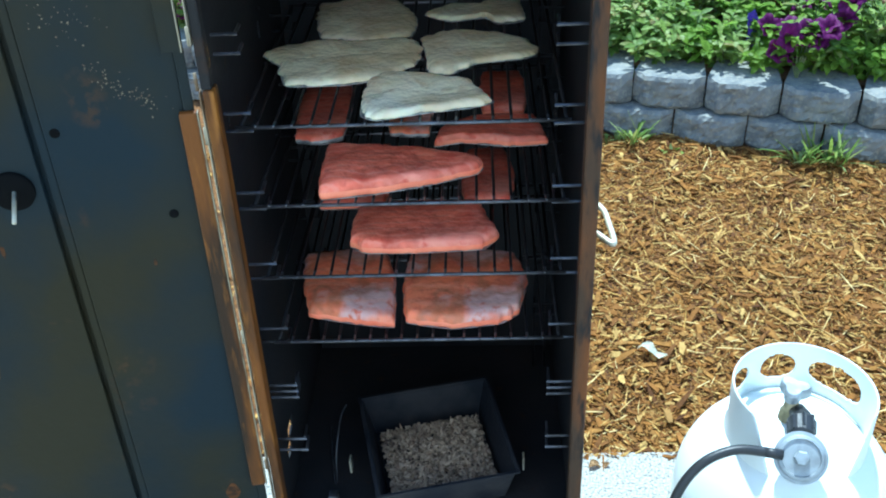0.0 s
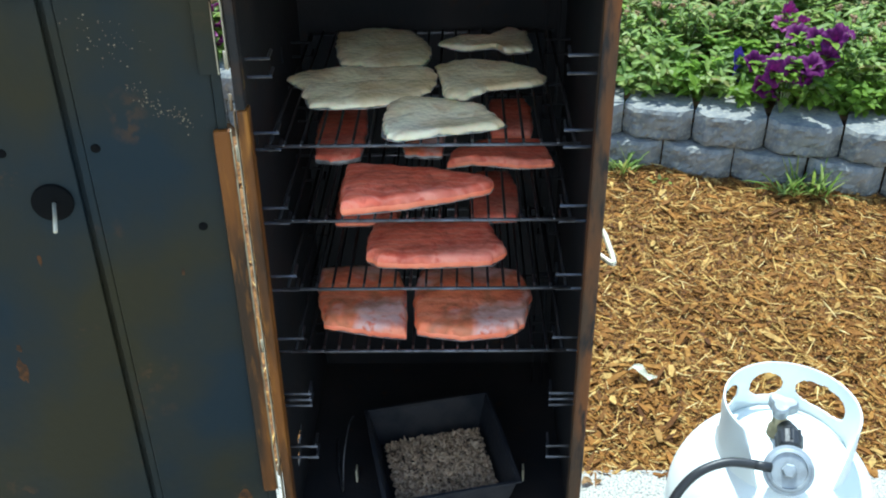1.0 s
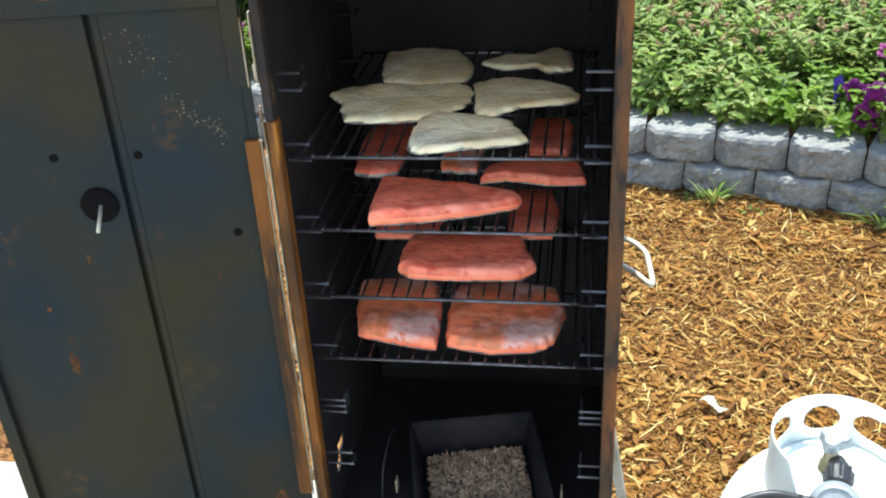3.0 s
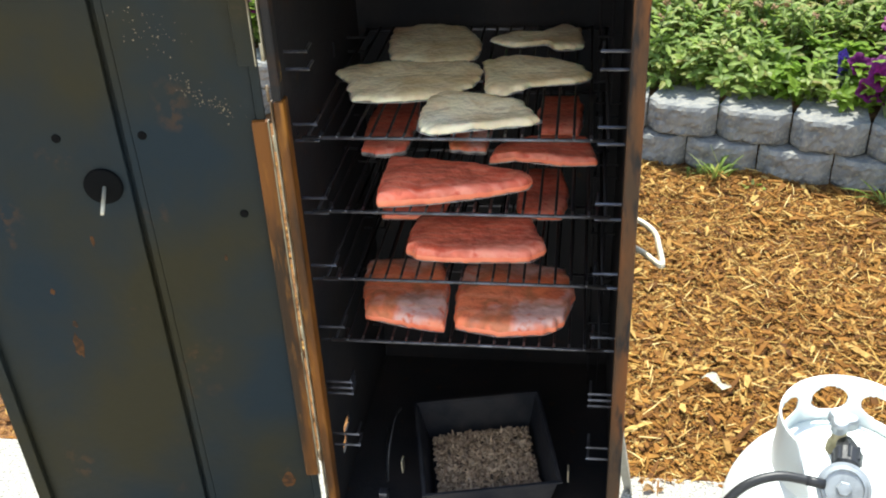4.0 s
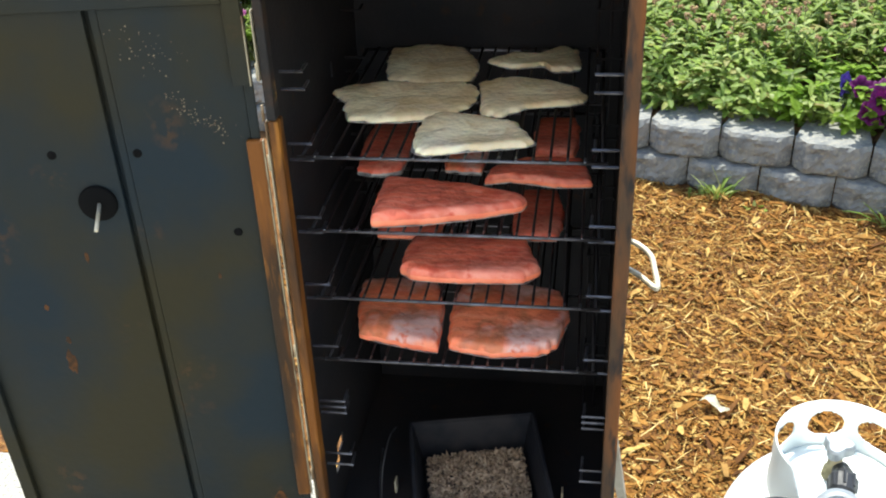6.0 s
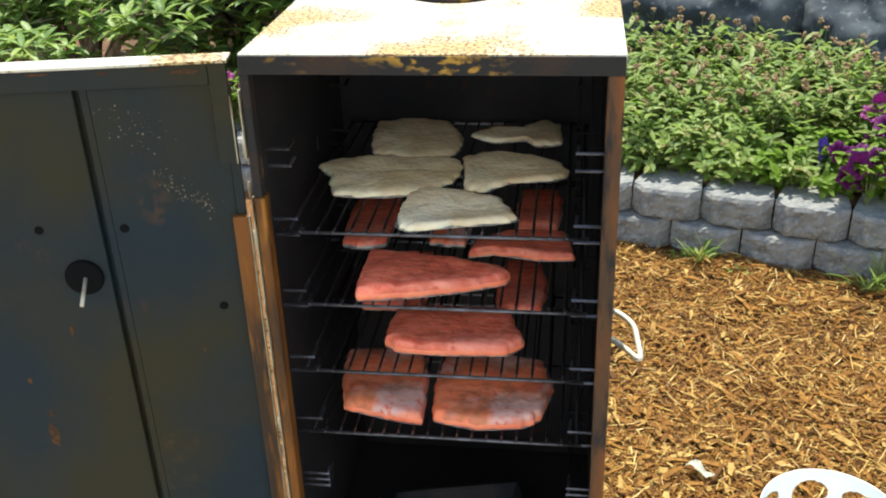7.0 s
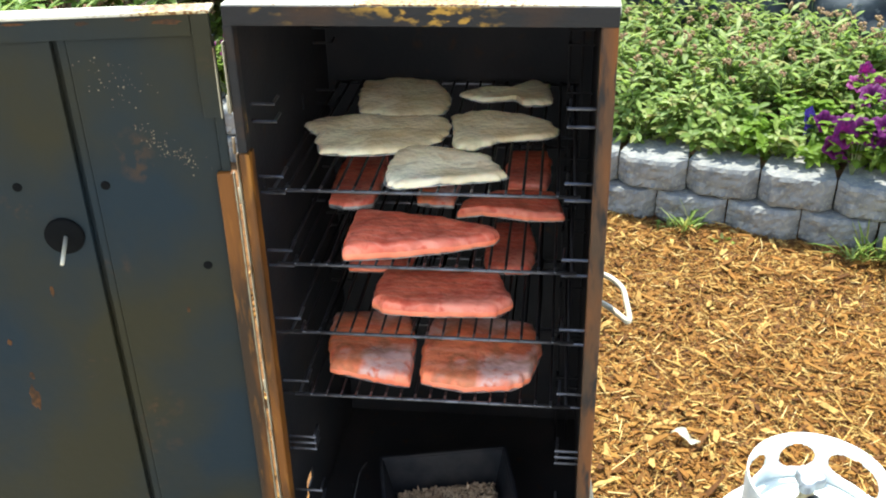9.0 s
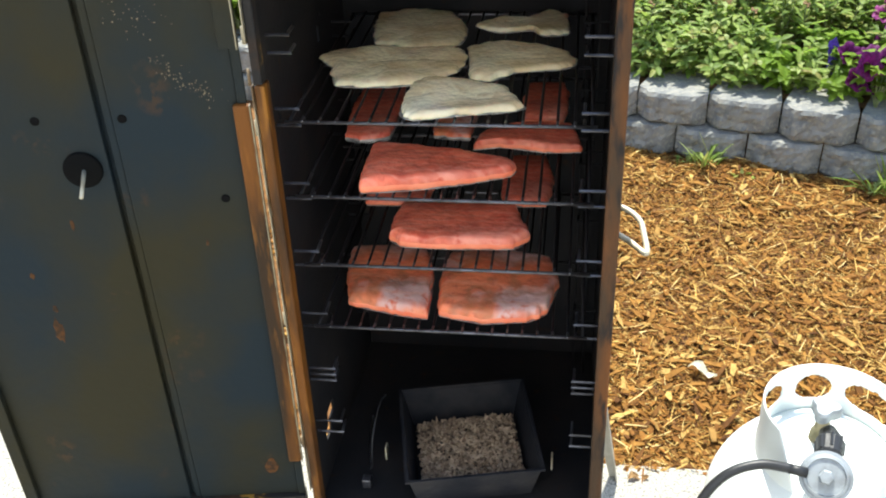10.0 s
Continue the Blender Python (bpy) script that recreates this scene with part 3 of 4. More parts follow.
def door_disc(r, depth, x, z, y):
    bm = lathe([(0, depth), (r * 0.92, depth), (r, depth * 0.7), (r, 0), (0, 0)], 28)
    bmesh.ops.transform(bm, matrix=Matrix.Translation(on_door(x, z, y)) @ pose(0, 0, 0, 90, 0, -9.4 + 18.8), verts=bm.verts)
    return bm


part("thermometer_nut", door_disc(0.026, 0.006, 0.240, 0.826, 0.0105), M_HOLE, door, "round black thermometer fitting", True)
part("thermometer_probe", tube([on_door(0.238, 0.826, 0.006), on_door(0.228, 0.816, -0.050)], 0.0026, 10), M_CHROME, door, "bright steel thermometer probe", True)
for x, z in ((0.286, 0.899), (0.174, 0.896), (0.059, 0.770)):
    part("screw", door_disc(0.006, 0.002, x, z, 0.0105), M_HOLE, door)


def flake(u, z, w, h, seed, y=0.0098):
    """A thin ragged patch standing a hair proud of the door's inner sheet."""
    rnd = random.Random(seed)
    bm = bmesh.new()
    ring = [(u + w * math.cos(a) * rnd.uniform(0.6, 1.1), z + h * math.sin(a) * rnd.uniform(0.6, 1.1)) for a in np.linspace(0, 6.283, 13)[:-1]]
    lo = [bm.verts.new(on_door(x, v, y)) for x, v in ring]
    hi = [bm.verts.new(on_door(u + (x - u) * 0.85, z + (v - z) * 0.85, y - 0.0006)) for x, v in ring]
    for k in range(12):
        bm.faces.new((lo[k], lo[(k + 1) % 12], hi[(k + 1) % 12], hi[k]))
    bm.faces.new(hi)
    bmesh.ops.recalc_face_normals(bm, faces=bm.faces)
    return bm


for u, z, w, h, seed in ((0.338, 0.560, 0.008, 0.026, 1), (0.334, 0.600, 0.004, 0.008, 2), (0.352, 0.66, 0.004, 0.006, 3), (0.095, 0.70, 0.003, 0.006, 4), (0.275, 0.74, 0.003, 0.010, 5), (0.06, 0.255, 0.012, 0.02, 6)):
    part("rust_patch", flake(u, z, w, h, seed), M_PATCH, door, "flaking brown rust")
for u, z, w, h, seed in ((0.060, 1.108, 0.022, 0.004, 7), (0.10, 1.112, 0.014, 0.002, 8), (0.16, 1.110, 0.01, 0.003, 9), (0.24, 1.112, 0.016, 0.002, 10), (0.33, 1.111, 0.008, 0.002, 11)):
    part("rust_patch", flake(u, z, w, h, seed, -0.0002), M_PATCH, door, "flaking brown rust")
rnd = random.Random(14)
fl = bmesh.new()
for k in range(150):
    t = rnd.random()
    if k < 100:
        u, z = 0.121 - 0.068 * t + rnd.gauss(0, 0.006), 0.972 - 0.058 * t + rnd.gauss(0, 0.008)
    else:
        u, z = 0.16 - 0.05 * t + rnd.gauss(0, 0.012), 1.045 - 0.02 * t + rnd.gauss(0, 0.014)
    r = rnd.uniform(0.0004, 0.0013)
    vs = [fl.verts.new(on_door(u + r * math.cos(a) * rnd.uniform(0.5, 1.3), z + r * math.sin(a) * rnd.uniform(0.5, 1.5), 0.0094)) for a in (0, 1.2, 2.5, 3.7, 5.0)]
    fl.faces.new(vs)
ob = part("bare_flecks", fl, M_GLINT, door, "scraped pale flecks in the soot")
ob["kind"] = "stuff"

settle(smoker)

# ---- racks ----
X0, X1, Y0, Y1 = 0.018, 0.426, 0.030, 0.446


def wire_rack(z):
    r = thing("wire_rack", "dark greasy wire smoking rack on its guides", "rack", (0, 0, z), "smoker racks")
    part("front_wire", tube([(X0, Y0, 0), (X1, Y0, 0)], 0.0026, 8), M_WIRE, r, "", True)
    part("back_wire", tube([(X0, Y1, 0), (X1, Y1, 0)], 0.0026, 8), M_WIRE, r, "", True)
    part("side_wire", tube([(X0 + 0.006, Y0, 0), (X0 + 0.006, Y1, 0)], 0.0026, 8), M_BAR, r, "", True)
    part("side_wire", tube([(X1 - 0.006, Y0, 0), (X1 - 0.006, Y1, 0)], 0.0026, 8), M_BAR, r, "", True)
    part("middle_wire", tube([(X0, 0.23, -0.003), (X1, 0.23, -0.003)], 0.0022, 8), M_WIRE, r, "", True)
    bar = mesh("bar", tube([(0, Y0 - 0.006, 0.0045), (0, Y0 - 0.003, 0.0035), (0, Y0 + 0.008, 0.0026), (0, Y1 + 0.004, 0.0026)], 0.0019, 8), M_BAR, True)
    # the front tips get the paler wire colour as painted highlights
    bar.materials.append(M_WIRE)
    for f in bar.polygons:
        f.material_index = 1 if f.center.y < Y0 + 0.004 else 0
    for k in range(17):
        part("bar", bar, M_BAR, r, m=pose(X0 + 0.026 + k * 0.0221, 0, 0.0))
    return r


racks = [settle(wire_rack(RACKS[0]))]
for z in RACKS[1:]:
    racks.append(copy_thing(racks[0], Matrix.Translation(SHRINK @ Vector((0, 0, z)))))

# ---- fish ----
LIFT = 0.0048


def fillet(name, label, outline, rack, thick, mat, edge, seed, group, slope=0.0, thin=False):
    """A fish fillet: a soft outline, a rounded edge, an uneven top; edge is the pale cut side's material."""
    loop = [p for p in smooth_line([outline[-1]] + list(outline) + [outline[0], outline[1]], 10)[10:-11]]
    k10 = len(loop) // len(outline)
    corners = [Vector((*q, 0)) for q in outline]
    straight = [corners[k].lerp(corners[(k + 1) % len(corners)], s / k10) for k in range(len(corners)) for s in range(k10)]
    loop = [Vector((p[0], p[1], 0)).lerp(q, 0.5 if thin else 0.78) for p, q in zip(loop, straight)]
    cx = sum((p for p in loop), Vector()) / len(loop)
    rnd = random.Random(seed)
    shift = Vector((rnd.uniform(0, 50), rnd.uniform(0, 50), 0))
    bm = bmesh.new()
    rings = []
    levels = ((0.985, 0.0), (1.0, 0.15), (0.998, 0.42), (0.985, 0.66), (0.96, 0.84), (0.92, 0.95), (0.86, 1.02), (0.78, 1.04), (0.69, 1.06), (0.6, 1.06), (0.5, 1.06), (0.4, 1.05), (0.28, 1.05), (0.16, 1.05), (0.06, 1.05))
    if thin:
        levels = ((0.99, 0.0), (1.0, 0.12), (0.992, 0.38), (0.97, 0.62), (0.94, 0.80), (0.89, 0.93), (0.83, 1.0), (0.75, 1.02), (0.66, 1.04), (0.56, 1.05), (0.46, 1.05), (0.34, 1.05), (0.2, 1.05), (0.07, 1.05))
    fine = [((a[0] + b[0]) / 2, (a[1] + b[1]) / 2) for a, b in zip(levels, levels[1:])]
    levels = [q for pair in zip(levels, fine) for q in pair] + [levels[-1]]
    for s, h in levels:
        ring = []
        for p in loop:
            q = cx + (p - cx) * s
            wob = noise.noise((q + shift) * 20) * 0.16 + noise.noise((q + shift) * 62) * 0.05 + noise.noise((q + shift) * 150) * 0.02
            if thin:
                q = q + (p - cx).normalized() * (noise.noise((p + shift) * 45) * 0.006 - 0.007 * max(0, noise.noise((p + shift) * 95 + Vector((9, 3, 1))))) * s ** 4
            q = q + (p - cx).normalized() * (noise.noise((p + shift) * 75) * 0.0036 + noise.noise((p + shift) * 240) * 0.0034) * s ** 6
            if thin:
                crease = abs((q - cx).y - 0.012 * noise.noise((q + shift) * 18))
                wob = noise.noise((q + shift) * 16) * 0.42 + noise.noise((q + shift) * 36) * 0.16 - 0.08 * max(0, 1 - crease / 0.006)
            up = h * thick * (1 + wob * h) * (1 + slope * (p.x - cx.x) / 0.1 * s)
            ring.append(bm.verts.new((q.x, q.y, RACKS[rack] + LIFT + max(up, 0.0 if h == 0 else 0.0006))))
        rings.append(ring)
    n = len(loop)
    for a, b in zip(rings, rings[1:]):
        for k in range(n):
            bm.faces.new((a[k], a[(k + 1) % n], b[(k + 1) % n], b[k]))
    bm.faces.new(rings[-1])
    bm.faces.new(rings[0][::-1])
    bmesh.ops.recalc_face_normals(bm, faces=bm.faces)
    for f in bm.faces:
        f.material_index = 0
    bm.faces.ensure_lookup_table()
    for k in range(4 * n):
        bm.faces[k].material_index = 1
    z = RACKS[rack] + LIFT
    ob = thing(name, label, "fish fillet", (cx.x, cx.y, z), group)
    bmesh.ops.translate(bm, vec=(-cx.x, -cx.y, -z + 0.0016), verts=bm.verts)
    me = mesh("flesh", bm, mat, True)
    me.materials.append(edge)
    part("flesh", me, mat, ob)
    sk = bmesh.new()
    lo = [sk.verts.new(((p.x - cx.x) * 0.99, (p.y - cx.y) * 0.99, 0)) for p in loop]
    hi = [sk.verts.new(((p.x - cx.x) * (1.002 + 0.01 * noise.noise((p + shift) * 60)), (p.y - cx.y) * (1.002 + 0.01 * noise.noise((p + shift) * 60)), 0.0016)) for p in loop]
    for k in range(n):
        sk.faces.new((lo[k], lo[(k + 1) % n], hi[(k + 1) % n], hi[k]))
    sk.faces.new(lo[::-1])
    sk.faces.new(hi)
    part("skin", sk, M_SKIN, ob, "silvery dark skin underneath")
    return settle(ob)


WHITE, PINK = "white fish fillets", "salmon fillets"
fillet("fish_fillet", "pale white fish fillet with squared ends on the top rack", ((0.092, 0.289), (0.076, 0.359), (0.076, 0.426), (0.130, 0.438), (0.190, 0.432), (0.226, 0.359), (0.222, 0.292), (0.160, 0.276)), 0, 0.0075, M_WFISH, M_WFISH, 1, WHITE, 0.0, True)
fillet("fish_fillet", "small pale white fish fillet with a flared tail", ((0.236, 0.373), (0.270, 0.402), (0.322, 0.404), (0.354, 0.444), (0.379, 0.419), (0.384, 0.339), (0.345, 0.329), (0.326, 0.354), (0.276, 0.343)), 0, 0.007, M_WFISH, M_WFISH, 2, WHITE, 0.0, True)
fillet("fish_fillet", "long pale white fish fillet with a glossy surface", ((0.019, 0.230), (0.030, 0.257), (0.085, 0.267), (0.150, 0.272), (0.215, 0.275), (0.238, 0.243), (0.232, 0.193), (0.195, 0.149), (0.140, 0.131), (0.064, 0.133), (0.044, 0.197)), 0, 0.0085, M_WFISH, M_WFISH, 3, WHITE, 0.0, True)
fillet("fish_fillet", "pale white fish fillet narrowing to a tail", ((0.236, 0.273), (0.262, 0.297), (0.338, 0.289), (0.385, 0.256), (0.398, 0.222), (0.380, 0.201), (0.315, 0.189), (0.280, 0.157), (0.250, 0.159), (0.244, 0.214)), 0, 0.008, M_WFISH, M_WFISH, 4, WHITE, 0.0, True)
fillet("fish_fillet", "creamy white fish fillet at the front of the top rack", ((0.170, 0.042), (0.168, 0.103), (0.180, 0.148), (0.236, 0.153), (0.294, 0.131), (0.318, 0.096), (0.334, 0.070), (0.305, 0.056), (0.250, 0.045), (0.192, 0.028)), 0, 0.0095, M_WFISH, M_WFISH, 5, WHITE, 0.0, True)
M_CUT = material("pale orange cut salmon", (0.90, 0.27, 0.14), 0.45, 0.0, (0.80, 0.18, 0.085), 30, (0.4, 0.65), bump=0.3, bump_scale=80, clear=0.3, sss=0.1)
fillet("fish_fillet", "thick smoked salmon fillet tapering to one end", ((0.110, 0.033), (0.105, 0.090), (0.106, 0.146), (0.170, 0.146), (0.235, 0.134), (0.302, 0.118), (0.319, 0.104), (0.312, 0.090), (0.250, 0.064), (0.180, 0.044)), 1, 0.021, M_SALMON, M_CUT, 6, PINK, -0.15)
fillet("fish_fillet", "slim smoked salmon fillet with skin showing at its edge", ((0.251, 0.168), (0.262, 0.210), (0.310, 0.240), (0.395, 0.240), (0.408, 0.168), (0.356, 0.164), (0.290, 0.178)), 1, 0.014, M_SALMON, M_CUT, 7, PINK)
fillet("fish_fillet", "smoked salmon fillet lying at the back of the rack", ((0.055, 0.190), (0.045, 0.280), (0.050, 0.380), (0.115, 0.385), (0.125, 0.290), (0.122, 0.196), (0.090, 0.182)), 1, 0.013, M_SALMON, M_SKIN, 8, PINK)
fillet("fish_fillet", "dark smoked salmon fillet with silver skin edge", ((0.188, 0.204), (0.180, 0.300), (0.190, 0.390), (0.240, 0.390), (0.248, 0.300), (0.244, 0.198)), 1, 0.012, M_SALMON2, M_SKIN, 9, PINK)
fillet("fish_fillet", "smoked salmon fillet behind the slim one", ((0.320, 0.262), (0.316, 0.330), (0.322, 0.395), (0.380, 0.395), (0.388, 0.320), (0.380, 0.262)), 1, 0.012, M_SALMON, M_CUT, 10, PINK)
fillet("fish_fillet", "pink salmon fillet with a brown mark across the middle", ((0.132, 0.090), (0.130, 0.140), (0.140, 0.180), (0.220, 0.186), (0.312, 0.180), (0.324, 0.140), (0.338, 0.104), (0.318, 0.078), (0.230, 0.072), (0.155, 0.074)), 2, 0.020, M_SALMON, M_CUT, 11, PINK)
fillet("fish_fillet", "smoked salmon fillet in the shade at the back", ((0.076, 0.190), (0.070, 0.290), (0.078, 0.370), (0.170, 0.375), (0.180, 0.290), (0.172, 0.196)), 2, 0.013, M_SALMON, M_CUT, 12, PINK)
fillet("fish_fillet", "smoked salmon fillet in the shade at the back", ((0.290, 0.200), (0.284, 0.290), (0.296, 0.350), (0.352, 0.350), (0.368, 0.270), (0.358, 0.200)), 2, 0.013, M_SALMON, M_CUT, 13, PINK)
fillet("fish_fillet", "square salmon fillet with a greyish fatty surface", ((0.064, 0.078), (0.046, 0.141), (0.038, 0.215), (0.090, 0.226), (0.166, 0.216), (0.184, 0.150), (0.188, 0.050), (0.133, 0.058)), 3, 0.022, M_SALMON2, M_CUT, 14, PINK)
fillet("fish_fillet", "broad salmon fillet with a grey patch and rounded end", ((0.204, 0.060), (0.196, 0.130), (0.204, 0.212), (0.290, 0.226), (0.366, 0.208), (0.382, 0.150), (0.366, 0.076), (0.340, 0.054), (0.270, 0.044)), 3, 0.022, M_SALMON2, M_CUT, 15, PINK)

# ---- chip pan ----
pan = thing("chip_pan", "square burnt steel pan of wood chips", "pan", (0.230, 0.145, BOTTOM + 0.01))
pan.matrix_basis = SHRINK @ pose(0.230, 0.145, BOTTOM + 0.01, 0, 0, 12.5)
bm = bmesh.new()
hs, hb, hh, th = 0.112, 0.096, 0.075, 0.0022
rings = []
for r, z in ((hb, 0.0), (hs, hh), (hs + 0.005, hh), (hs + 0.005, hh - 0.003), (hs - th, hh - 0.003), (hb - th, 0.003)):
    k = 1.0
    rings.append([bm.verts.new((sx * r, sy * r * k, z)) for sx, sy in ((-1, -1), (1, -1), (1, 1), (-1, 1))])
for a, b in zip(rings, rings[1:]):
    for q in range(4):
        bm.faces.new((a[q], a[(q + 1) % 4], b[(q + 1) % 4], b[q]))
bm.faces.new(rings[0][::-1])
bm.faces.new(rings[-1])
bmesh.ops.recalc_face_normals(bm, faces=bm.faces)
part("tray", bm, M_PAN, pan)


def chips(name, count, place, sizes, mat, seed, tilt=0.35, bend=0.035):
    """Loose wedge-shaped chips in one mesh; place(rng) gives each centre."""
    rng = np.random.default_rng(seed)
    c = np.array([place(rng) for _ in range(count)])
    size = sizes(rng, count)
    yaw, t1, t2 = rng.uniform(0, 6.283, count), rng.normal(0, tilt, count), rng.normal(0, tilt, count)
    corner = np.array([[x, y, z] for x in (-1, 0, 1) for y, z in ((-1, -1), (1, -1), (1, 1), (-1, 1))], float) / 2
    v = np.repeat(corner[None], count, 0)
    taper = rng.uniform(0.15, 0.95, (count, 2))
    v[:, 0:4, 1:] *= taper[:, :1, None]
    v[:, 8:12, 1:] *= taper[:, 1:, None]
    v = v * size[:, None, :]
    v = v * (1 + rng.uniform(-0.2, 0.2, v.shape))
    bow = rng.normal(0, bend, (count, 2)) * size[:, :1]
    v[:, 4:8, 1] += bow[:, :1]
    v[:, 4:8, 2] += np.abs(bow[:, 1:]) * 0.6
    v[:, :, 2] += v[:, :, 0] * t1[:, None] + v[:, :, 1] * t2[:, None]
    co, si = np.cos(yaw)[:, None], np.sin(yaw)[:, None]
    x, y = v[:, :, 0] * co - v[:, :, 1] * si, v[:, :, 0] * si + v[:, :, 1] * co
    v = np.stack((x, y, v[:, :, 2]), 2) + c[:, None, :]
    quads = [[3, 2, 1, 0], [8, 9, 10, 11]] + [[k + q, k + (q + 1) % 4, k + 4 + (q + 1) % 4, k + 4 + q] for k in (0, 4) for q in range(4)]
    f = (np.array(quads)[None] + 12 * np.arange(count)[:, None, None]).reshape(-1, 4)
    me = bpy.data.meshes.new(name)
    me.from_pydata(v.reshape(-1, 3).tolist(), [], f.tolist())
    me.materials.append(mat)
    return me


def pan_spot(rng):
    x, y = rng.uniform(-0.088, 0.088), rng.uniform(-0.080, 0.072)
    return x, y, 0.022 + 0.016 * (1 - (x / 0.1) ** 2) * (1 - (y / 0.09) ** 2) + rng.uniform(-0.006, 0.004)


def pan_sizes(rng, n):
    return np.stack((rng.uniform(0.004, 0.011, n), rng.uniform(0.002, 0.0045, n), rng.uniform(0.0015, 0.003, n)), 1)


ob = part("chip_fill", chips("chip_fill", 3600, pan_spot, pan_sizes, M_CHIPS, 4, 0.5), M_CHIPS, pan, "scorched brown wood chips")
ob["kind"] = "stuff"

# made-up pale tabs: each stands in for a bright glint beside the pan
for x, y in ((0.082, 0.134), (0.378, 0.136)):
    part("pan_bracket", box(x - 0.0016, x + 0.0016, y - 0.008, y + 0.008, BOTTOM + 0.01, BOTTOM + 0.038, 0.0006), M_CHROME, smoker, "pale upright tab added in place of a glint")

part("igniter_wire", tube(smooth_line([(0.036, 0.235, BOTTOM + 0.013), (0.044, 0.17, BOTTOM + 0.016), (0.058, 0.10, BOTTOM + 0.013)], 5), 0.0016, 6), M_WIRE, smoker, "thin loose wire on the floor")
part("igniter_wire", tube(smooth_line([(0.060, 0.105, BOTTOM + 0.012), (0.063, 0.12, BOTTOM + 0.07), (0.070, 0.16, BOTTOM + 0.11), (0.074, 0.20, BOTTOM + 0.10)], 6), 0.0013, 6), M_WIRE, smoker, "thin looped igniter wire")
part("igniter_clip", box(0.052, 0.068, 0.055, 0.072, BOTTOM + 0.01, BOTTOM + 0.03, 0.003), M_WIRE, smoker, "small greasy igniter clip")

# ---- propane tank ----
TX, TY = 0.779, -0.010
tank = thing("propane_tank", "white propane gas cylinder with a guard collar on the patio", "gas cylinder", (TX, TY, 0))
prof = [(0.0, 0.035), (0.10, 0.035)]
prof += [(0.160 - 0.055 * (1 - math.sin(a)), 0.09 - 0.055 * math.cos(a)) for a in np.linspace(0, math.pi / 2, 8)]
prof += [(0.160, 0.20), (0.1615, 0.205), (0.1615, 0.215), (0.160, 0.22)]
prof += [(0.160 * u, 0.25 + 0.142 * (1 - u ** 2.4) ** 0.58) for u in (1.0, 0.995, 0.98, 0.955, 0.92, 0.87, 0.8, 0.7, 0.6, 0.48, 0.35, 0.2, 0.1, 0.0)]
part("body", lathe(prof, 64), M_WHITE, tank, "", True)
part("foot_ring", lathe([(0.105, 0.0), (0.108, 0.0), (0.112, 0.055), (0.109, 0.055), (0.105, 0.0)], 48), M_WHITE, tank, "", True)


def collar():
    """The guard: most of a ring, open towards the hose side, with hand holes cut through."""
    bm = bmesh.new()
    n, m, a0, a1 = 330, 46, -62.0, 236.0
    z0, z1, r0, r1 = 0.325, 0.455, 0.100, 0.098
    holes = ((94.0, 0.409, 16.0, 0.023, 2.0), (40.0, 0.409, 26.0, 0.022, 2.6), (148.0, 0.409, 24.0, 0.022, 2.6))

    def gone(a, z):
        low = z1 - 0.1 * max(0, 1 - min(a - a0, a1 - a) / 26.0) ** 1.3
        return z > low or any(abs((a - h[0]) / h[2]) ** h[4] + abs((z - h[1]) / h[3]) ** h[4] < 1 for h in holes)

    grid = {}

    def at(i, j, inner):
        k = (i, j, inner)
        if k not in grid:
            a, u = radians(a0 + (a1 - a0) * i / n), j / m
            r = r0 + (r1 - r0) * u - (0.003 if inner else 0.0)
            grid[k] = bm.verts.new((r * math.cos(a), r * math.sin(a), z0 + (z1 - z0) * u))
        return grid[k]

    keep = {(i, j) for i in range(n) for j in range(m) if not gone(a0 + (a1 - a0) * (i + 0.5) / n, z0 + (z1 - z0) * (j + 0.5) / m)}
    for i, j in keep:
        bm.faces.new((at(i, j, 0), at(i + 1, j, 0), at(i + 1, j + 1, 0), at(i, j + 1, 0)))
        bm.faces.new((at(i, j, 1), at(i, j + 1, 1), at(i + 1, j + 1, 1), at(i + 1, j, 1)))
        for di, dj, p, q in ((-1, 0, (i, j), (i, j + 1)), (1, 0, (i + 1, j), (i + 1, j + 1)), (0, -1, (i, j), (i + 1, j)), (0, 1, (i, j + 1), (i + 1, j + 1))):
            if (i + di, j + dj) not in keep:
                bm.faces.new((at(*p, 0), at(*q, 0), at(*q, 1), at(*p, 1)))
    rim = [v for v in bm.verts if any(len(e.link_faces) != 2 for e in v.link_edges)]
    for _ in range(4):
        bmesh.ops.smooth_vert(bm, verts=[v for v in bm.verts if len({round(f.normal.z, 1) for f in v.link_faces}) > 1 or v in rim], factor=0.5, use_axis_x=True, use_axis_y=True, use_axis_z=True)
    bmesh.ops.recalc_face_normals(bm, faces=bm.faces)
    return bm


def side_patch(a0, a1, z0, z1, r):
    bm = lathe([(r, z0), (r, z1)], 12, a0, a1)
    q = bmesh.ops.extrude_face_region(bm, geom=bm.faces[:])
    for v in q["geom"]:
        if isinstance(v, bmesh.types.BMVert):
            v.co.x *= 1.003
            v.co.y *= 1.003
    bmesh.ops.recalc_face_normals(bm, faces=bm.faces)
    return bm


sticker = part("sticker", side_patch(222, 262, 0.125, 0.195, 0.1604), M_LABEL, tank, "faded pale blue warning sticker")
for k in range(4):
    part("print_bar", side_patch(227, 257 - 7 * (k % 2), 0.180 - 0.013 * k, 0.185 - 0.013 * k, 0.161), M_INK, sticker)
part("collar", collar(), M_WHITE, tank, "white guard collar with hand holes", True)
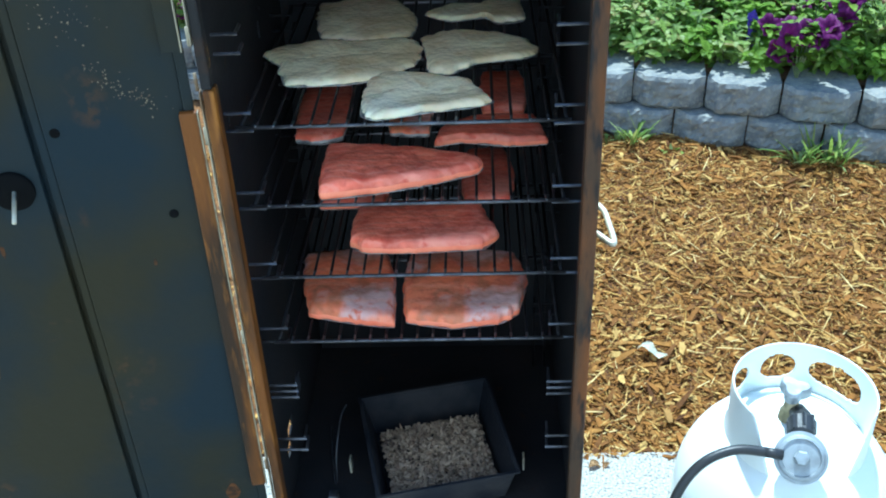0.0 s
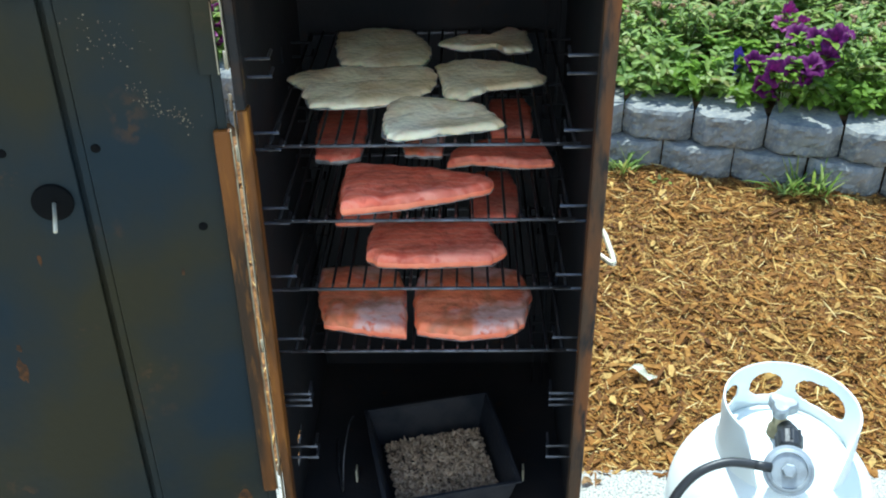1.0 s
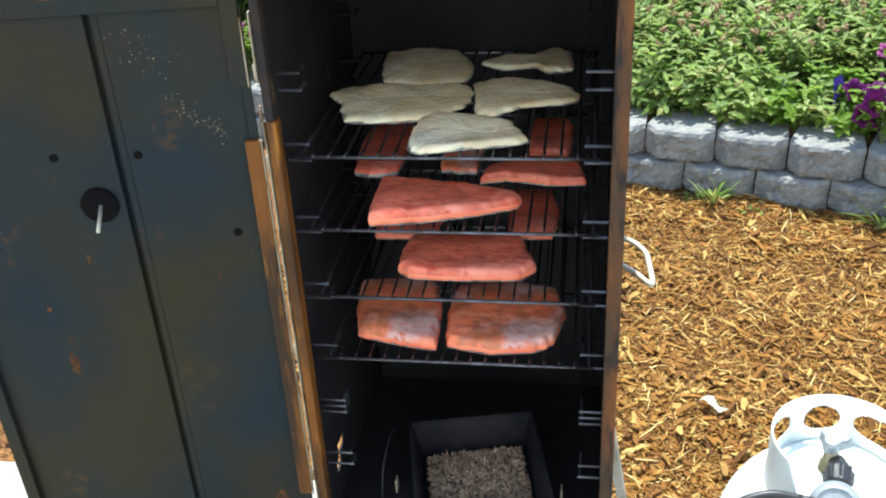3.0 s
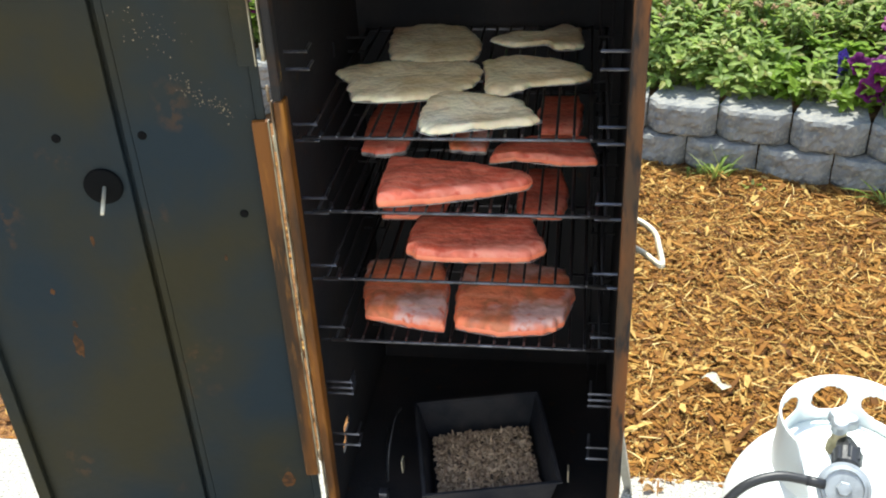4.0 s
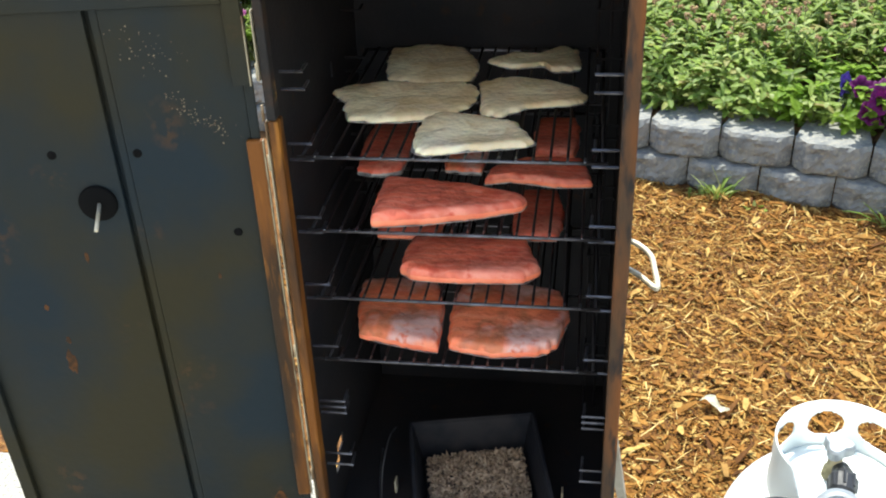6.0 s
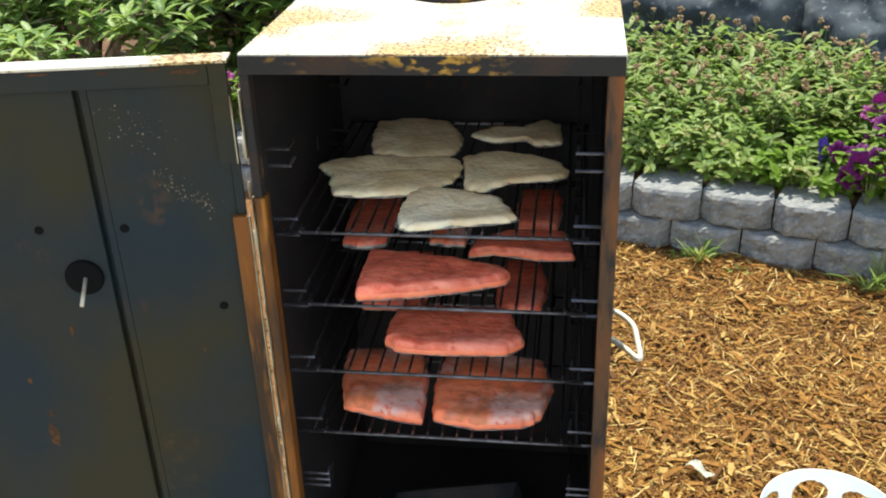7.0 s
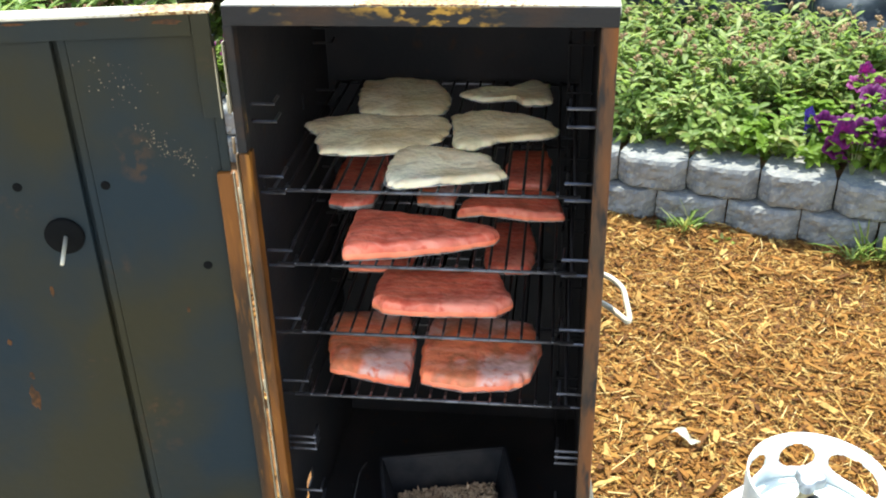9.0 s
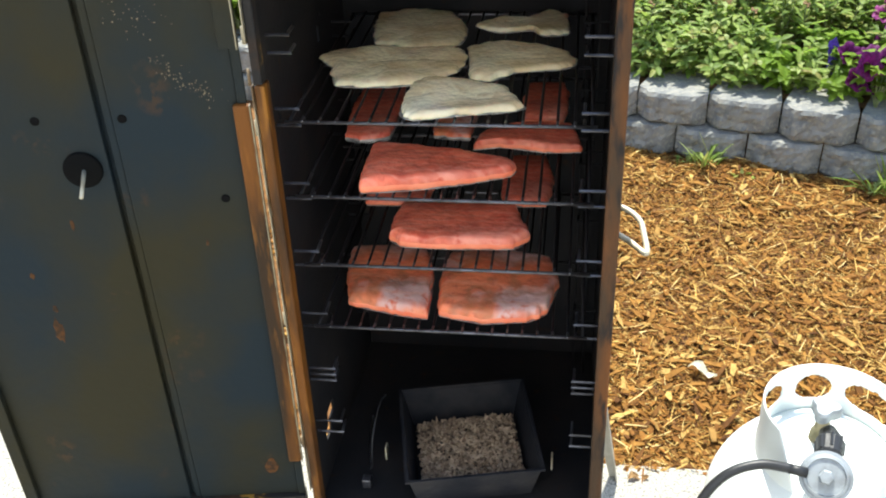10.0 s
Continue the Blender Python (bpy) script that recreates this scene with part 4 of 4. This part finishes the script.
valve = part("valve", lathe([(0, 0.355), (0.024, 0.355), (0.024, 0.372), (0.016, 0.376), (0.014, 0.405), (0.010, 0.41), (0.010, 0.435), (0, 0.435)], 24), M_BRASS, tank, "brass cylinder valve", True, pose(-0.012, 0.004, 0.0))
bm = bmesh.new()
knob = []
for z, s in ((0.434, 0.70), (0.438, 0.9), (0.450, 0.9), (0.454, 0.78)):
    knob.append([bm.verts.new(((0.021 + 0.005 * math.cos(3 * a)) * s * math.cos(a), (0.021 + 0.005 * math.cos(3 * a)) * s * math.sin(a), z)) for a in np.linspace(0, 2 * math.pi, 36, endpoint=False)])
for a, b in zip(knob, knob[1:]):
    for q in range(36):
        bm.faces.new((a[q], a[(q + 1) % 36], b[(q + 1) % 36], b[q]))
bm.faces.new(knob[-1])
bm.faces.new(knob[0][::-1])
part("knob", bm, M_ZINC, valve, "grey three-lobed valve knob")

# ---- regulator and hose ----
reg = thing("gas_regulator", "round zinc gas regulator with a black coupling nut", "regulator", (TX - 0.022, TY - 0.086, 0.405))
turn = pose(0, 0, 0, 48, 0, -16) @ Matrix.Diagonal((0.84, 0.84, 0.84, 1))


def turned(bm, m):
    bmesh.ops.transform(bm, matrix=m, verts=bm.verts)
    return bm


part("housing", turned(lathe([(0, -0.016), (0.026, -0.016), (0.036, -0.010), (0.0385, -0.005), (0.042, -0.004), (0.0425, 0.0), (0.042, 0.004), (0.037, 0.005), (0.035, 0.0085), (0.031, 0.010), (0.0295, 0.0065), (0.015, 0.0075), (0.0, 0.0075)], 56), turn), M_ZINC, reg)
part("cap", turned(lathe([(0.0, 0.021), (0.0105, 0.021), (0.0125, 0.019), (0.0125, 0.007), (0.0, 0.007)], 6), turn), M_ZINC, reg, "hexagonal cap")
nut = bmesh.new()
add_tube(nut, [(0.004, 0.016, 0.004), (0.006, 0.026, 0.007), (0.009, 0.034, 0.009), (0.014, 0.054, 0.013), (0.016, 0.062, 0.013), (0.018, 0.084, 0.006)], 0.02, 20, radii=[0.011, 0.012, 0.018, 0.0195, 0.015, 0.012])
part("coupling_nut", nut, M_RUBBER, reg, "black plastic coupling nut")
for k in range(8):
    a = k * math.pi / 4
    c, s = math.cos(a) * 0.0225, math.sin(a) * 0.0225
    part("grip_rib", tube([(0.010 + c * 0.8, 0.035, 0.009 + s * 0.8), (0.014 + c * 0.86, 0.054, 0.013 + s * 0.86)], 0.0024, 6), M_RUBBER, reg)
hx, hy, hz = TX - 0.022, TY - 0.086, 0.405
part("fitting", tube([(-0.026, 0.0, 0.006), (-0.050, 0.002, 0.010)], 0.0072, 10), M_RUBBER, reg, "crimped brass hose end", True)
hose = tube(smooth_line([(hx - 0.046, hy + 0.002, hz + 0.010), (hx - 0.09, hy + 0.004, hz + 0.012), (hx - 0.135, hy - 0.006, hz - 0.004), (hx - 0.168, hy - 0.025, hz - 0.045), (hx - 0.185, hy - 0.045, hz - 0.12), (hx - 0.19, hy - 0.05, hz - 0.24),
                         (hx - 0.25, hy - 0.03, 0.07), (hx - 0.31, hy + 0.03, 0.05), (hx - 0.38, hy + 0.08, 0.10), (hx - 0.45, hy + 0.11, 0.22), (hx - 0.46, hy + 0.12, 0.335)], 7), 0.0068, 10)
tagged(part("gas_hose", hose, M_RUBBER, smooth=True), "black rubber gas hose from the regulator to the smoker", "hose")

# ---- low garden wall ----
low_wall = thing("wall_garden", "low curved retaining wall of grey split-face blocks", "retaining wall", kind="structure")
BW, BH, BD = 0.212, 0.100, 0.18


def block_mesh(seed):
    """One block: a wide rough face with bevelled ends, a flat top."""
    rnd = random.Random(seed)
    bm = bmesh.new()
    nx, nz = 18, 9
    off = rnd.uniform(0, 40)

    def spot(i, j):
        u, w = i / nx * 2 - 1, j / nz
        depth = 0.034 * max(0, abs(u) - 0.66) / 0.34 + 0.010 * max(0, abs(w * 2 - 1) - 0.74) / 0.26
        return Vector((u * (BW / 2 - 0.002), -0.018 + depth + 0.010 * noise.noise((u * 2.3 + off, w * 2.2, off)) + 0.008 * noise.noise((u * 6 + off, w * 5, 3)) + 0.005 * noise.noise((u * 15 + off, w * 11, 5)), 0.002 + w * (BH - 0.004)))

    g = [[bm.verts.new(spot(i, j)) for i in range(nx + 1)] for j in range(nz + 1)]
    for j in range(nz):
        for i in range(nx):
            bm.faces.new((g[j][i], g[j][i + 1], g[j + 1][i + 1], g[j + 1][i]))
    back = [[bm.verts.new((g[j][i].co.x * 0.8, BD, g[j][i].co.z)) for i in range(nx + 1)] for j in (0, nz)]
    for r, row in ((0, g[0]), (1, g[nz])):
        for i in range(nx):
            bm.faces.new((row[i], row[i + 1], back[r][i + 1], back[r][i]) if r else (row[i + 1], row[i], back[r][i], back[r][i + 1]))
    bm.faces.new([g[j][0] for j in range(nz + 1)] + [back[1][0], back[0][0]])
    bm.faces.new([g[j][nx] for j in range(nz, -1, -1)] + [back[0][nx], back[1][nx]])
    bmesh.ops.recalc_face_normals(bm, faces=bm.faces)
    return mesh("block", bm, M_BLOCK, False)


BLOCKS = [block_mesh(s) for s in range(6)]
rnd = random.Random(8)
STEP = 0.204
for row, x_first in ((0, 0.806), (1, 0.890)):
    for k in range(-14, 16):
        x = x_first + k * STEP
        y = wall_y(x) + 0.02 * row + rnd.uniform(-0.004, 0.004)
        yaw = math.degrees(math.atan2(wall_y(x + 0.1) - wall_y(x - 0.1), 0.2)) + rnd.uniform(-1.5, 1.5)
        part("block", BLOCKS[rnd.randrange(6)], M_BLOCK, low_wall, m=pose(x, y + 0.02, row * BH + 0.002, rnd.uniform(-0.5, 0.5), 0, yaw))


# ---- plants ----
def stuff(ob):
    return tagged(ob, kind="stuff")


def leaf_cloud(name, spots, mat):
    """Many folded lance-shaped leaves in one mesh: (base, direction, length, width, droop)."""
    vs, fs = [], []
    for base, d, ln, wd, droop in spots:
        d = d.normalized()
        side = d.cross(Vector((0, 0, 1)))
        side = side.normalized() if side.length > 1e-3 else Vector((1, 0, 0))
        up = side.cross(d)
        k = len(vs)
        for u, w, lift in ((0.0, 0.06, 0), (0.3, 0.85, 0.0), (0.6, 0.9, 0.0), (0.85, 0.5, 0.0)):
            c = base + d * (u * ln) - Vector((0, 0, 1)) * (droop * u * u * ln)
            e = side * (w * wd / 2)
            f = up * (w * wd * 0.18)
            vs += [c - e + f, c, c + e + f]
        vs.append(base + d * ln - Vector((0, 0, 1)) * (droop * ln))
        for r in range(3):
            a = k + 3 * r
            fs += [(a, a + 1, a + 4, a + 3), (a + 1, a + 2, a + 5, a + 4)]
        a = k + 9
        fs += [(a, a + 1, k + 12), (a + 1, a + 2, k + 12)]
    me = bpy.data.meshes.new(name)
    me.from_pydata([tuple(v) for v in vs], [], fs)
    me.materials.append(mat)
    me.polygons.foreach_set("use_smooth", [True] * len(me.polygons))
    return me


def stemmed_plant(seed, height, spread, stems, leaf, wide, mat, heads, label):
    """A leafy clump: leaning stems, lance leaves in pairs up them, dry heads on some tips."""
    rnd = random.Random(seed)
    ob = thing("bed_plant", label, "plant", group="bed plants")
    sb, hb, spots = bmesh.new(), bmesh.new(), []
    for _ in range(stems):
        a, s = rnd.uniform(0, 6.283), rnd.uniform(0, 1) ** 0.6 * spread
        foot = Vector((math.cos(a) * s * 0.45, math.sin(a) * s * 0.45, 0))
        top = Vector((math.cos(a) * s, math.sin(a) * s, height * rnd.uniform(0.65, 1.1)))
        mid = (foot + top) / 2 + Vector((rnd.uniform(-0.02, 0.02), rnd.uniform(-0.02, 0.02), 0.02))
        line = smooth_line([foot, mid, top], 4)
        add_tube(sb, line, 0.002, 4, radii=[0.0026 - 0.0016 * k / len(line) for k in range(len(line))])
        for k in range(9):
            u = 0.05 + 0.95 * k / 8
            p = line[min(len(line) - 1, int(u * (len(line) - 1)))]
            b = rnd.uniform(0, 6.283)
            for q in (0, math.pi * rnd.uniform(0.8, 1.2)):
                d = Vector((math.cos(b + q), math.sin(b + q), rnd.uniform(0.05, 0.9)))
                spots.append((p, d, leaf * rnd.uniform(0.4, 1.25), wide * rnd.uniform(0.55, 1.25), rnd.uniform(0.0, 0.5)))
        if rnd.random() < heads:
            r = rnd.uniform(0.009, 0.014)
            tip = top + Vector((0, 0, rnd.uniform(0.02, 0.06)))
            add_tube(sb, [top, tip], 0.0012, 4)
            for _ in range(9):
                o = Vector((rnd.gauss(0, 1), rnd.gauss(0, 1), rnd.gauss(0, 0.6))).normalized() * r * 0.8
                bmesh.ops.create_icosphere(hb, subdivisions=1, radius=r * rnd.uniform(0.3, 0.5), matrix=Matrix.Translation(tip + o))
    stuff(part("stemwork", sb, M_STEM, ob))
    stuff(part("foliage", leaf_cloud("foliage", spots, mat), mat, ob))
    if heads:
        stuff(part("dry_bloom", hb, M_DRY, ob, "dry brown flower heads"))
    else:
        hb.free()
    return ob


rnd = random.Random(21)
kinds = [stemmed_plant(1, 0.21, 0.14, 11, 0.072, 0.022, M_LEAF, 0.75, "grey-green leafy perennial with faded flower heads"),
         stemmed_plant(2, 0.19, 0.15, 11, 0.068, 0.021, M_LEAF, 0.6, "grey-green leafy perennial with faded flower heads"),
         stemmed_plant(3, 0.17, 0.14, 11, 0.070, 0.027, M_LEAF, 0.0, "low leafy green perennial"),
         stemmed_plant(4, 0.13, 0.13, 12, 0.062, 0.032, M_LEAF2, 0.0, "bright yellow-green leafy plant")]
used = set()
for gx in np.arange(-1.0, 2.5, 0.155):
    for gy in (0.2, 0.215, 0.262, 0.40, 0.54, 0.68, 0.82, 0.96):
        x = gx + rnd.uniform(-0.05, 0.05)
        y = wall_y(gx) + gy + rnd.uniform(-0.05, 0.05)
        k = 3 if (x > 0.95 and gy < 0.5 and rnd.random() < 0.6) else rnd.choice((0, 0, 1, 1, 2))
        if x > 0.9 + 0.3 * gy and k < 2 and rnd.random() < 0.5:
            k = 2
        if gy < 0.25:
            # the front row is low and leans out over the wall
            x, k = x + (0.08 if gy > 0.21 else 0.0), 2 if k < 3 else 3
            y = max(y, wall_y(x) + 0.225)
            m = pose(x, y, bed_height(x, y) - 0.004, rnd.uniform(8, 32)) @ Matrix.Rotation(rnd.uniform(0, 6.283), 4, "Z") @ Matrix.Scale(0.85, 4)
        else:
            m = pose(x, y, bed_height(x, y) - 0.004, 0, 0, rnd.uniform(0, 360))
        if k in used:
            copy_thing(kinds[k], m)
        else:
            kinds[k].matrix_basis = m
            used.add(k)


def petunia(seed, mat, label, flowers, spread, height):
    """Drooping leafy stems with ruffled five-lobed trumpets."""
    rnd = random.Random(seed)
    ob = thing("petunia", label, "flowering plant", group="petunias")
    sb, spots = bmesh.new(), []
    blooms = []
    for k in range(flowers):
        a = rnd.uniform(0, 6.283)
        s = spread * rnd.uniform(0.2, 1)
        tip = Vector((math.cos(a) * s, math.sin(a) * s, height * rnd.uniform(0.35, 1.0)))
        line = smooth_line([(0, 0, 0), tip * 0.5 + Vector((0, 0, 0.07)), tip], 4)
        add_tube(sb, line, 0.002, 4)
        blooms.append(tip)
        for p in line[2:]:
            for _ in range(3):
                b = rnd.uniform(0, 6.283)
                spots.append((p, Vector((math.cos(b), math.sin(b), rnd.uniform(0, 0.8))), rnd.uniform(0.035, 0.06), rnd.uniform(0.018, 0.028), 0.3))
    stuff(part("stemwork", sb, M_STEM, ob))
    stuff(part("foliage", leaf_cloud("foliage", spots, M_LEAF2), M_LEAF2, ob))
    for tip in blooms:
        bm = bmesh.new()
        rings = []
        size = rnd.uniform(0.033, 0.044)
        for u, h in ((0.1, -0.9), (0.25, -0.3), (0.6, 0.0), (0.85, 0.08), (1.0, 0.02)):
            rings.append([bm.verts.new((size * u * (1 + 0.12 * u * math.cos(5 * a)) * math.cos(a), size * u * (1 + 0.12 * u * math.cos(5 * a)) * math.sin(a), size * (h + 0.14 * u * u * math.sin(10 * a + seed)))) for a in np.linspace(0, 6.283, 30, endpoint=False)])
        for r, q in zip(rings, rings[1:]):
            for i in range(30):
                bm.faces.new((r[i], r[(i + 1) % 30], q[(i + 1) % 30], q[i]))
        part("flower", bm, mat, ob, "", True, Matrix.Translation(tip + Vector((0, 0, 0.012))) @ pose(0, 0, 0, rnd.uniform(20, 75), rnd.uniform(-25, 25), rnd.uniform(-50, 50)))
    return ob


for seed, mat, label, n, x, y, sp, h in ((5, M_PURPLE, "petunia with deep purple trumpet flowers", 9, 1.25, 1.56, 0.10, 0.17), (6, M_PURPLE, "petunia with deep purple trumpet flowers", 9, 1.33, 1.69, 0.13, 0.24),
                                         (7, M_PINK, "petunia with magenta trumpet flowers", 4, 1.36, 1.88, 0.10, 0.22), (8, M_VIOLET, "small violet-flowered bedding plant", 3, 1.17, 1.70, 0.08, 0.17),
                                         (9, M_PINK, "petunia with magenta trumpet flowers", 12, -0.82, 2.15, 0.12, 0.2), (10, M_PINK, "petunia with magenta trumpet flowers", 10, -0.58, 2.10, 0.11, 0.16)):
    p = petunia(seed, mat, label, n, sp, h)
    p.location = (x, y, max(0.19, bed_height(x, y) - 0.003))
    if mat == M_VIOLET:
        p.scale = (0.4, 0.4, 0.75)

# ---- boulders ----
rnd = random.Random(3)
for x, y, r, sx, sz, seed in ((0.98, 3.35, 0.36, 1.1, 0.85, 1), (1.62, 3.15, 0.36, 1.2, 0.75, 2), (0.30, 3.55, 0.36, 1.1, 0.9, 3), (2.30, 3.0, 0.36, 1.1, 0.8, 4), (1.30, 3.85, 0.45, 1.2, 0.9, 5), (2.05, 3.7, 0.45, 1.1, 1.0, 6), (0.55, 4.2, 0.5, 1.2, 1.0, 7),
                              (-0.4, 3.6, 0.4, 1.1, 0.9, 8), (2.95, 3.3, 0.42, 1.1, 1.0, 9), (-1.2, 3.7, 0.45, 1.1, 0.9, 10)):
    bm = bmesh.new()
    bmesh.ops.create_icosphere(bm, subdivisions=5, radius=1.0)
    for v in bm.verts:
        p = v.co.copy()
        k = 1 + 0.28 * noise.noise(p * 0.9 + Vector((seed * 7, 0, 0))) + 0.12 * noise.noise(p * 2.4 + Vector((0, seed * 5, 0))) + 0.06 * noise.noise(p * 5 + Vector((0, 0, seed))) + 0.03 * noise.noise(p * 13 + Vector((seed, 0, seed))) - 0.16 * abs(noise.noise(p * 1.6 + Vector((3, seed, 1))))
        v.co = Vector((p.x * sx, p.y, p.z * sz)) * r * k
    y -= 0.42
    tagged(part("boulder", bm, M_ROCK, smooth=True, m=pose(x, y, bed_height(x, y) + r * sz * 0.45, 0, 0, seed * 50)), "large dark grey boulder behind the flower bed", "boulder", "boulders")


# ---- shrub ----
def shrub(seed, x, y, height, radius, branches):
    rnd = random.Random(seed)
    ob = thing("shrub", "broad-leaved evergreen shrub with bare lower stems", "shrub", (x, y, bed_height(x, y) - 0.01), "shrubs")
    sb, spots = bmesh.new(), []
    for k in range(branches):
        a = rnd.uniform(0, 6.283)
        s = radius * rnd.uniform(0.1, 1) ** 0.7
        top = Vector((math.cos(a) * s, math.sin(a) * s, height * rnd.uniform(0.45, 1.0) * (1 - 0.35 * (s / radius) ** 2)))
        mid = Vector((top.x * 0.45, top.y * 0.45, top.z * 0.6)) + Vector((rnd.uniform(-0.05, 0.05), rnd.uniform(-0.05, 0.05), 0))
        line = smooth_line([(rnd.uniform(-0.05, 0.05), rnd.uniform(-0.05, 0.05), -0.02), mid, top], 5)
        add_tube(sb, line, 0.01, 6, radii=[0.012 * (1 - 0.8 * q / len(line)) for q in range(len(line))])
        tips = [top] + [line[-q] + Vector((rnd.uniform(-0.1, 0.1), rnd.uniform(-0.1, 0.1), rnd.uniform(-0.03, 0.06))) for q in (2, 3, 4) for _ in (0, 1)]
        for t in tips:
            if (t - top).length > 0:
                add_tube(sb, [line[-3], t], 0.003, 4)
            for q in range(9):
                b = q * 2.4 + rnd.uniform(-0.3, 0.3)
                d = Vector((math.cos(b), math.sin(b), rnd.uniform(-0.1, 0.9)))
                spots.append((t + Vector((0, 0, -0.012 * rnd.random())), d, rnd.uniform(0.065, 0.115), rnd.uniform(0.022, 0.034), rnd.uniform(0, 0.45)))
    stuff(part("branchwork", sb, M_BARK, ob))
    stuff(part("foliage", leaf_cloud("foliage", spots, M_SHRUB), M_SHRUB, ob))
    return ob


shrub(11, -1.56, 2.42, 0.70, 0.66, 56)
shrub(12, -0.51, 2.64, 0.66, 0.46, 36)
shrub(13, -2.45, 2.60, 0.85, 0.7, 44)
shrub(14, -1.00, 2.97, 0.82, 0.7, 44)


# ---- mulch ----
def mulch_spot(rng):
    while True:
        x, y = (rng.uniform(0.40, 2.1) if rng.random() < 0.87 else rng.uniform(-1.3, 0.4)), 0.285 + rng.uniform(0, 1) ** 1.15 * 1.45
        if y < wall_y(x) + 0.01:
            break
    return x, y, mulch_height(x, y) + abs(rng.normal(0, 0.006)) + 0.003


def mulch_sizes(rng, n):
    ln = np.clip(rng.lognormal(-4.85, 0.70, n), 0.004, 0.08)
    wd = np.clip(ln * rng.uniform(0.07, 0.5, n), 0.0014, 0.014)
    return np.stack((ln, wd, np.clip(wd * 0.35, 0.001, 0.004)), 1)


tagged(new("mulch_chips", chips("mulch_chips", 95000, mulch_spot, mulch_sizes, M_MULCH, 77, 0.22)), "golden-brown shredded bark mulch", "mulch", kind="stuff")


def straw_sizes(rng, n):
    ln = np.clip(rng.lognormal(-3.7, 0.5, n), 0.010, 0.075)
    wd = np.clip(ln * rng.uniform(0.03, 0.09, n), 0.001, 0.0028)
    return np.stack((ln, wd, wd * 0.5), 1)


def straw_spot(rng):
    x, y, z = mulch_spot(rng)
    return x, y, z + 0.006


tagged(new("straw_slivers", chips("straw_slivers", 3200, straw_spot, straw_sizes, M_STRAW, 78, 0.22)), "pale straw-coloured wood slivers among the mulch", "wood slivers", kind="stuff")


# ---- small things on the ground ----
def dead_leaf(name, label, x, y, z, length, turn, mat, seed):
    """A curled dry leaf with a ragged edge."""
    rnd = random.Random(seed)
    bm = bmesh.new()
    rows = []
    for i in range(9):
        u = i / 8
        w = length * 0.22 * math.sin(math.pi * min(1, u * 0.9 + 0.06)) ** 0.7 * rnd.uniform(0.5, 1.2)
        c = Vector(((u - 0.5) * length, 0.12 * length * math.sin(u * 4), length * (0.12 + 0.14 * math.sin(u * 7))))
        rows.append([bm.verts.new(c + Vector((0, w * k, length * (0.08 * abs(k) + rnd.uniform(0, 0.04))))) for k in (-1, -0.4, 0.4, 1)])
    for a, b in zip(rows, rows[1:]):
        for k in range(3):
            bm.faces.new((a[k], a[k + 1], b[k + 1], b[k]))
    r = bmesh.ops.solidify(bm, geom=bm.faces[:], thickness=0.0008)
    return tagged(part(name, bm, mat, m=pose(x, y, z, 0, 0, turn)), label, "leaf")


dead_leaf("dead_leaf", "bleached dry leaf lying on the mulch", 0.693, 0.562, 0.016, 0.066, -25, M_PALELEAF, 4)
dead_leaf("dead_leaf", "curled tan dry leaf on the concrete", 0.545, 0.262, -0.003, 0.04, 15, M_TAN, 5)


def weed(x, y, height, blades, seed, wide=1.0):
    rnd = random.Random(seed)
    ob = thing("weed", "small grassy weed at the foot of the wall", "weed", (x, y, mulch_height(x, y)), "weeds")
    spots = []
    for _ in range(blades):
        a = rnd.uniform(0, 6.283)
        spots.append((Vector((rnd.uniform(-0.03, 0.03), rnd.uniform(-0.02, 0.02), 0)), Vector((math.cos(a), math.sin(a), rnd.uniform(0.8, 2.5))), height * rnd.uniform(0.5, 1.1), rnd.uniform(0.005, 0.011) * wide, rnd.uniform(0.1, 0.6)))
    stuff(part("grass_tuft", leaf_cloud("grass_tuft", spots, M_LEAF), M_LEAF, ob))


weed(0.80, wall_y(0.80) - 0.05, 0.14, 24, 1, 1.2)
weed(0.74, wall_y(0.74) - 0.04, 0.08, 14, 2)
weed(0.885, 1.461, 0.04, 7, 3, 2.2)
weed(1.25, wall_y(1.25) - 0.06, 0.16, 34, 4)
weed(1.34, wall_y(1.34) - 0.05, 0.18, 30, 5)

# ---- unseen wall added behind, which closes the place and bounces sun into the cabinet ----
tagged(part("wall_house", box(-7, 7, -3.6, -3.4, 0, 5.0), M_BOUNCE), "unseen pale wall added to bounce sunlight at the smoker", "wall", kind="structure")
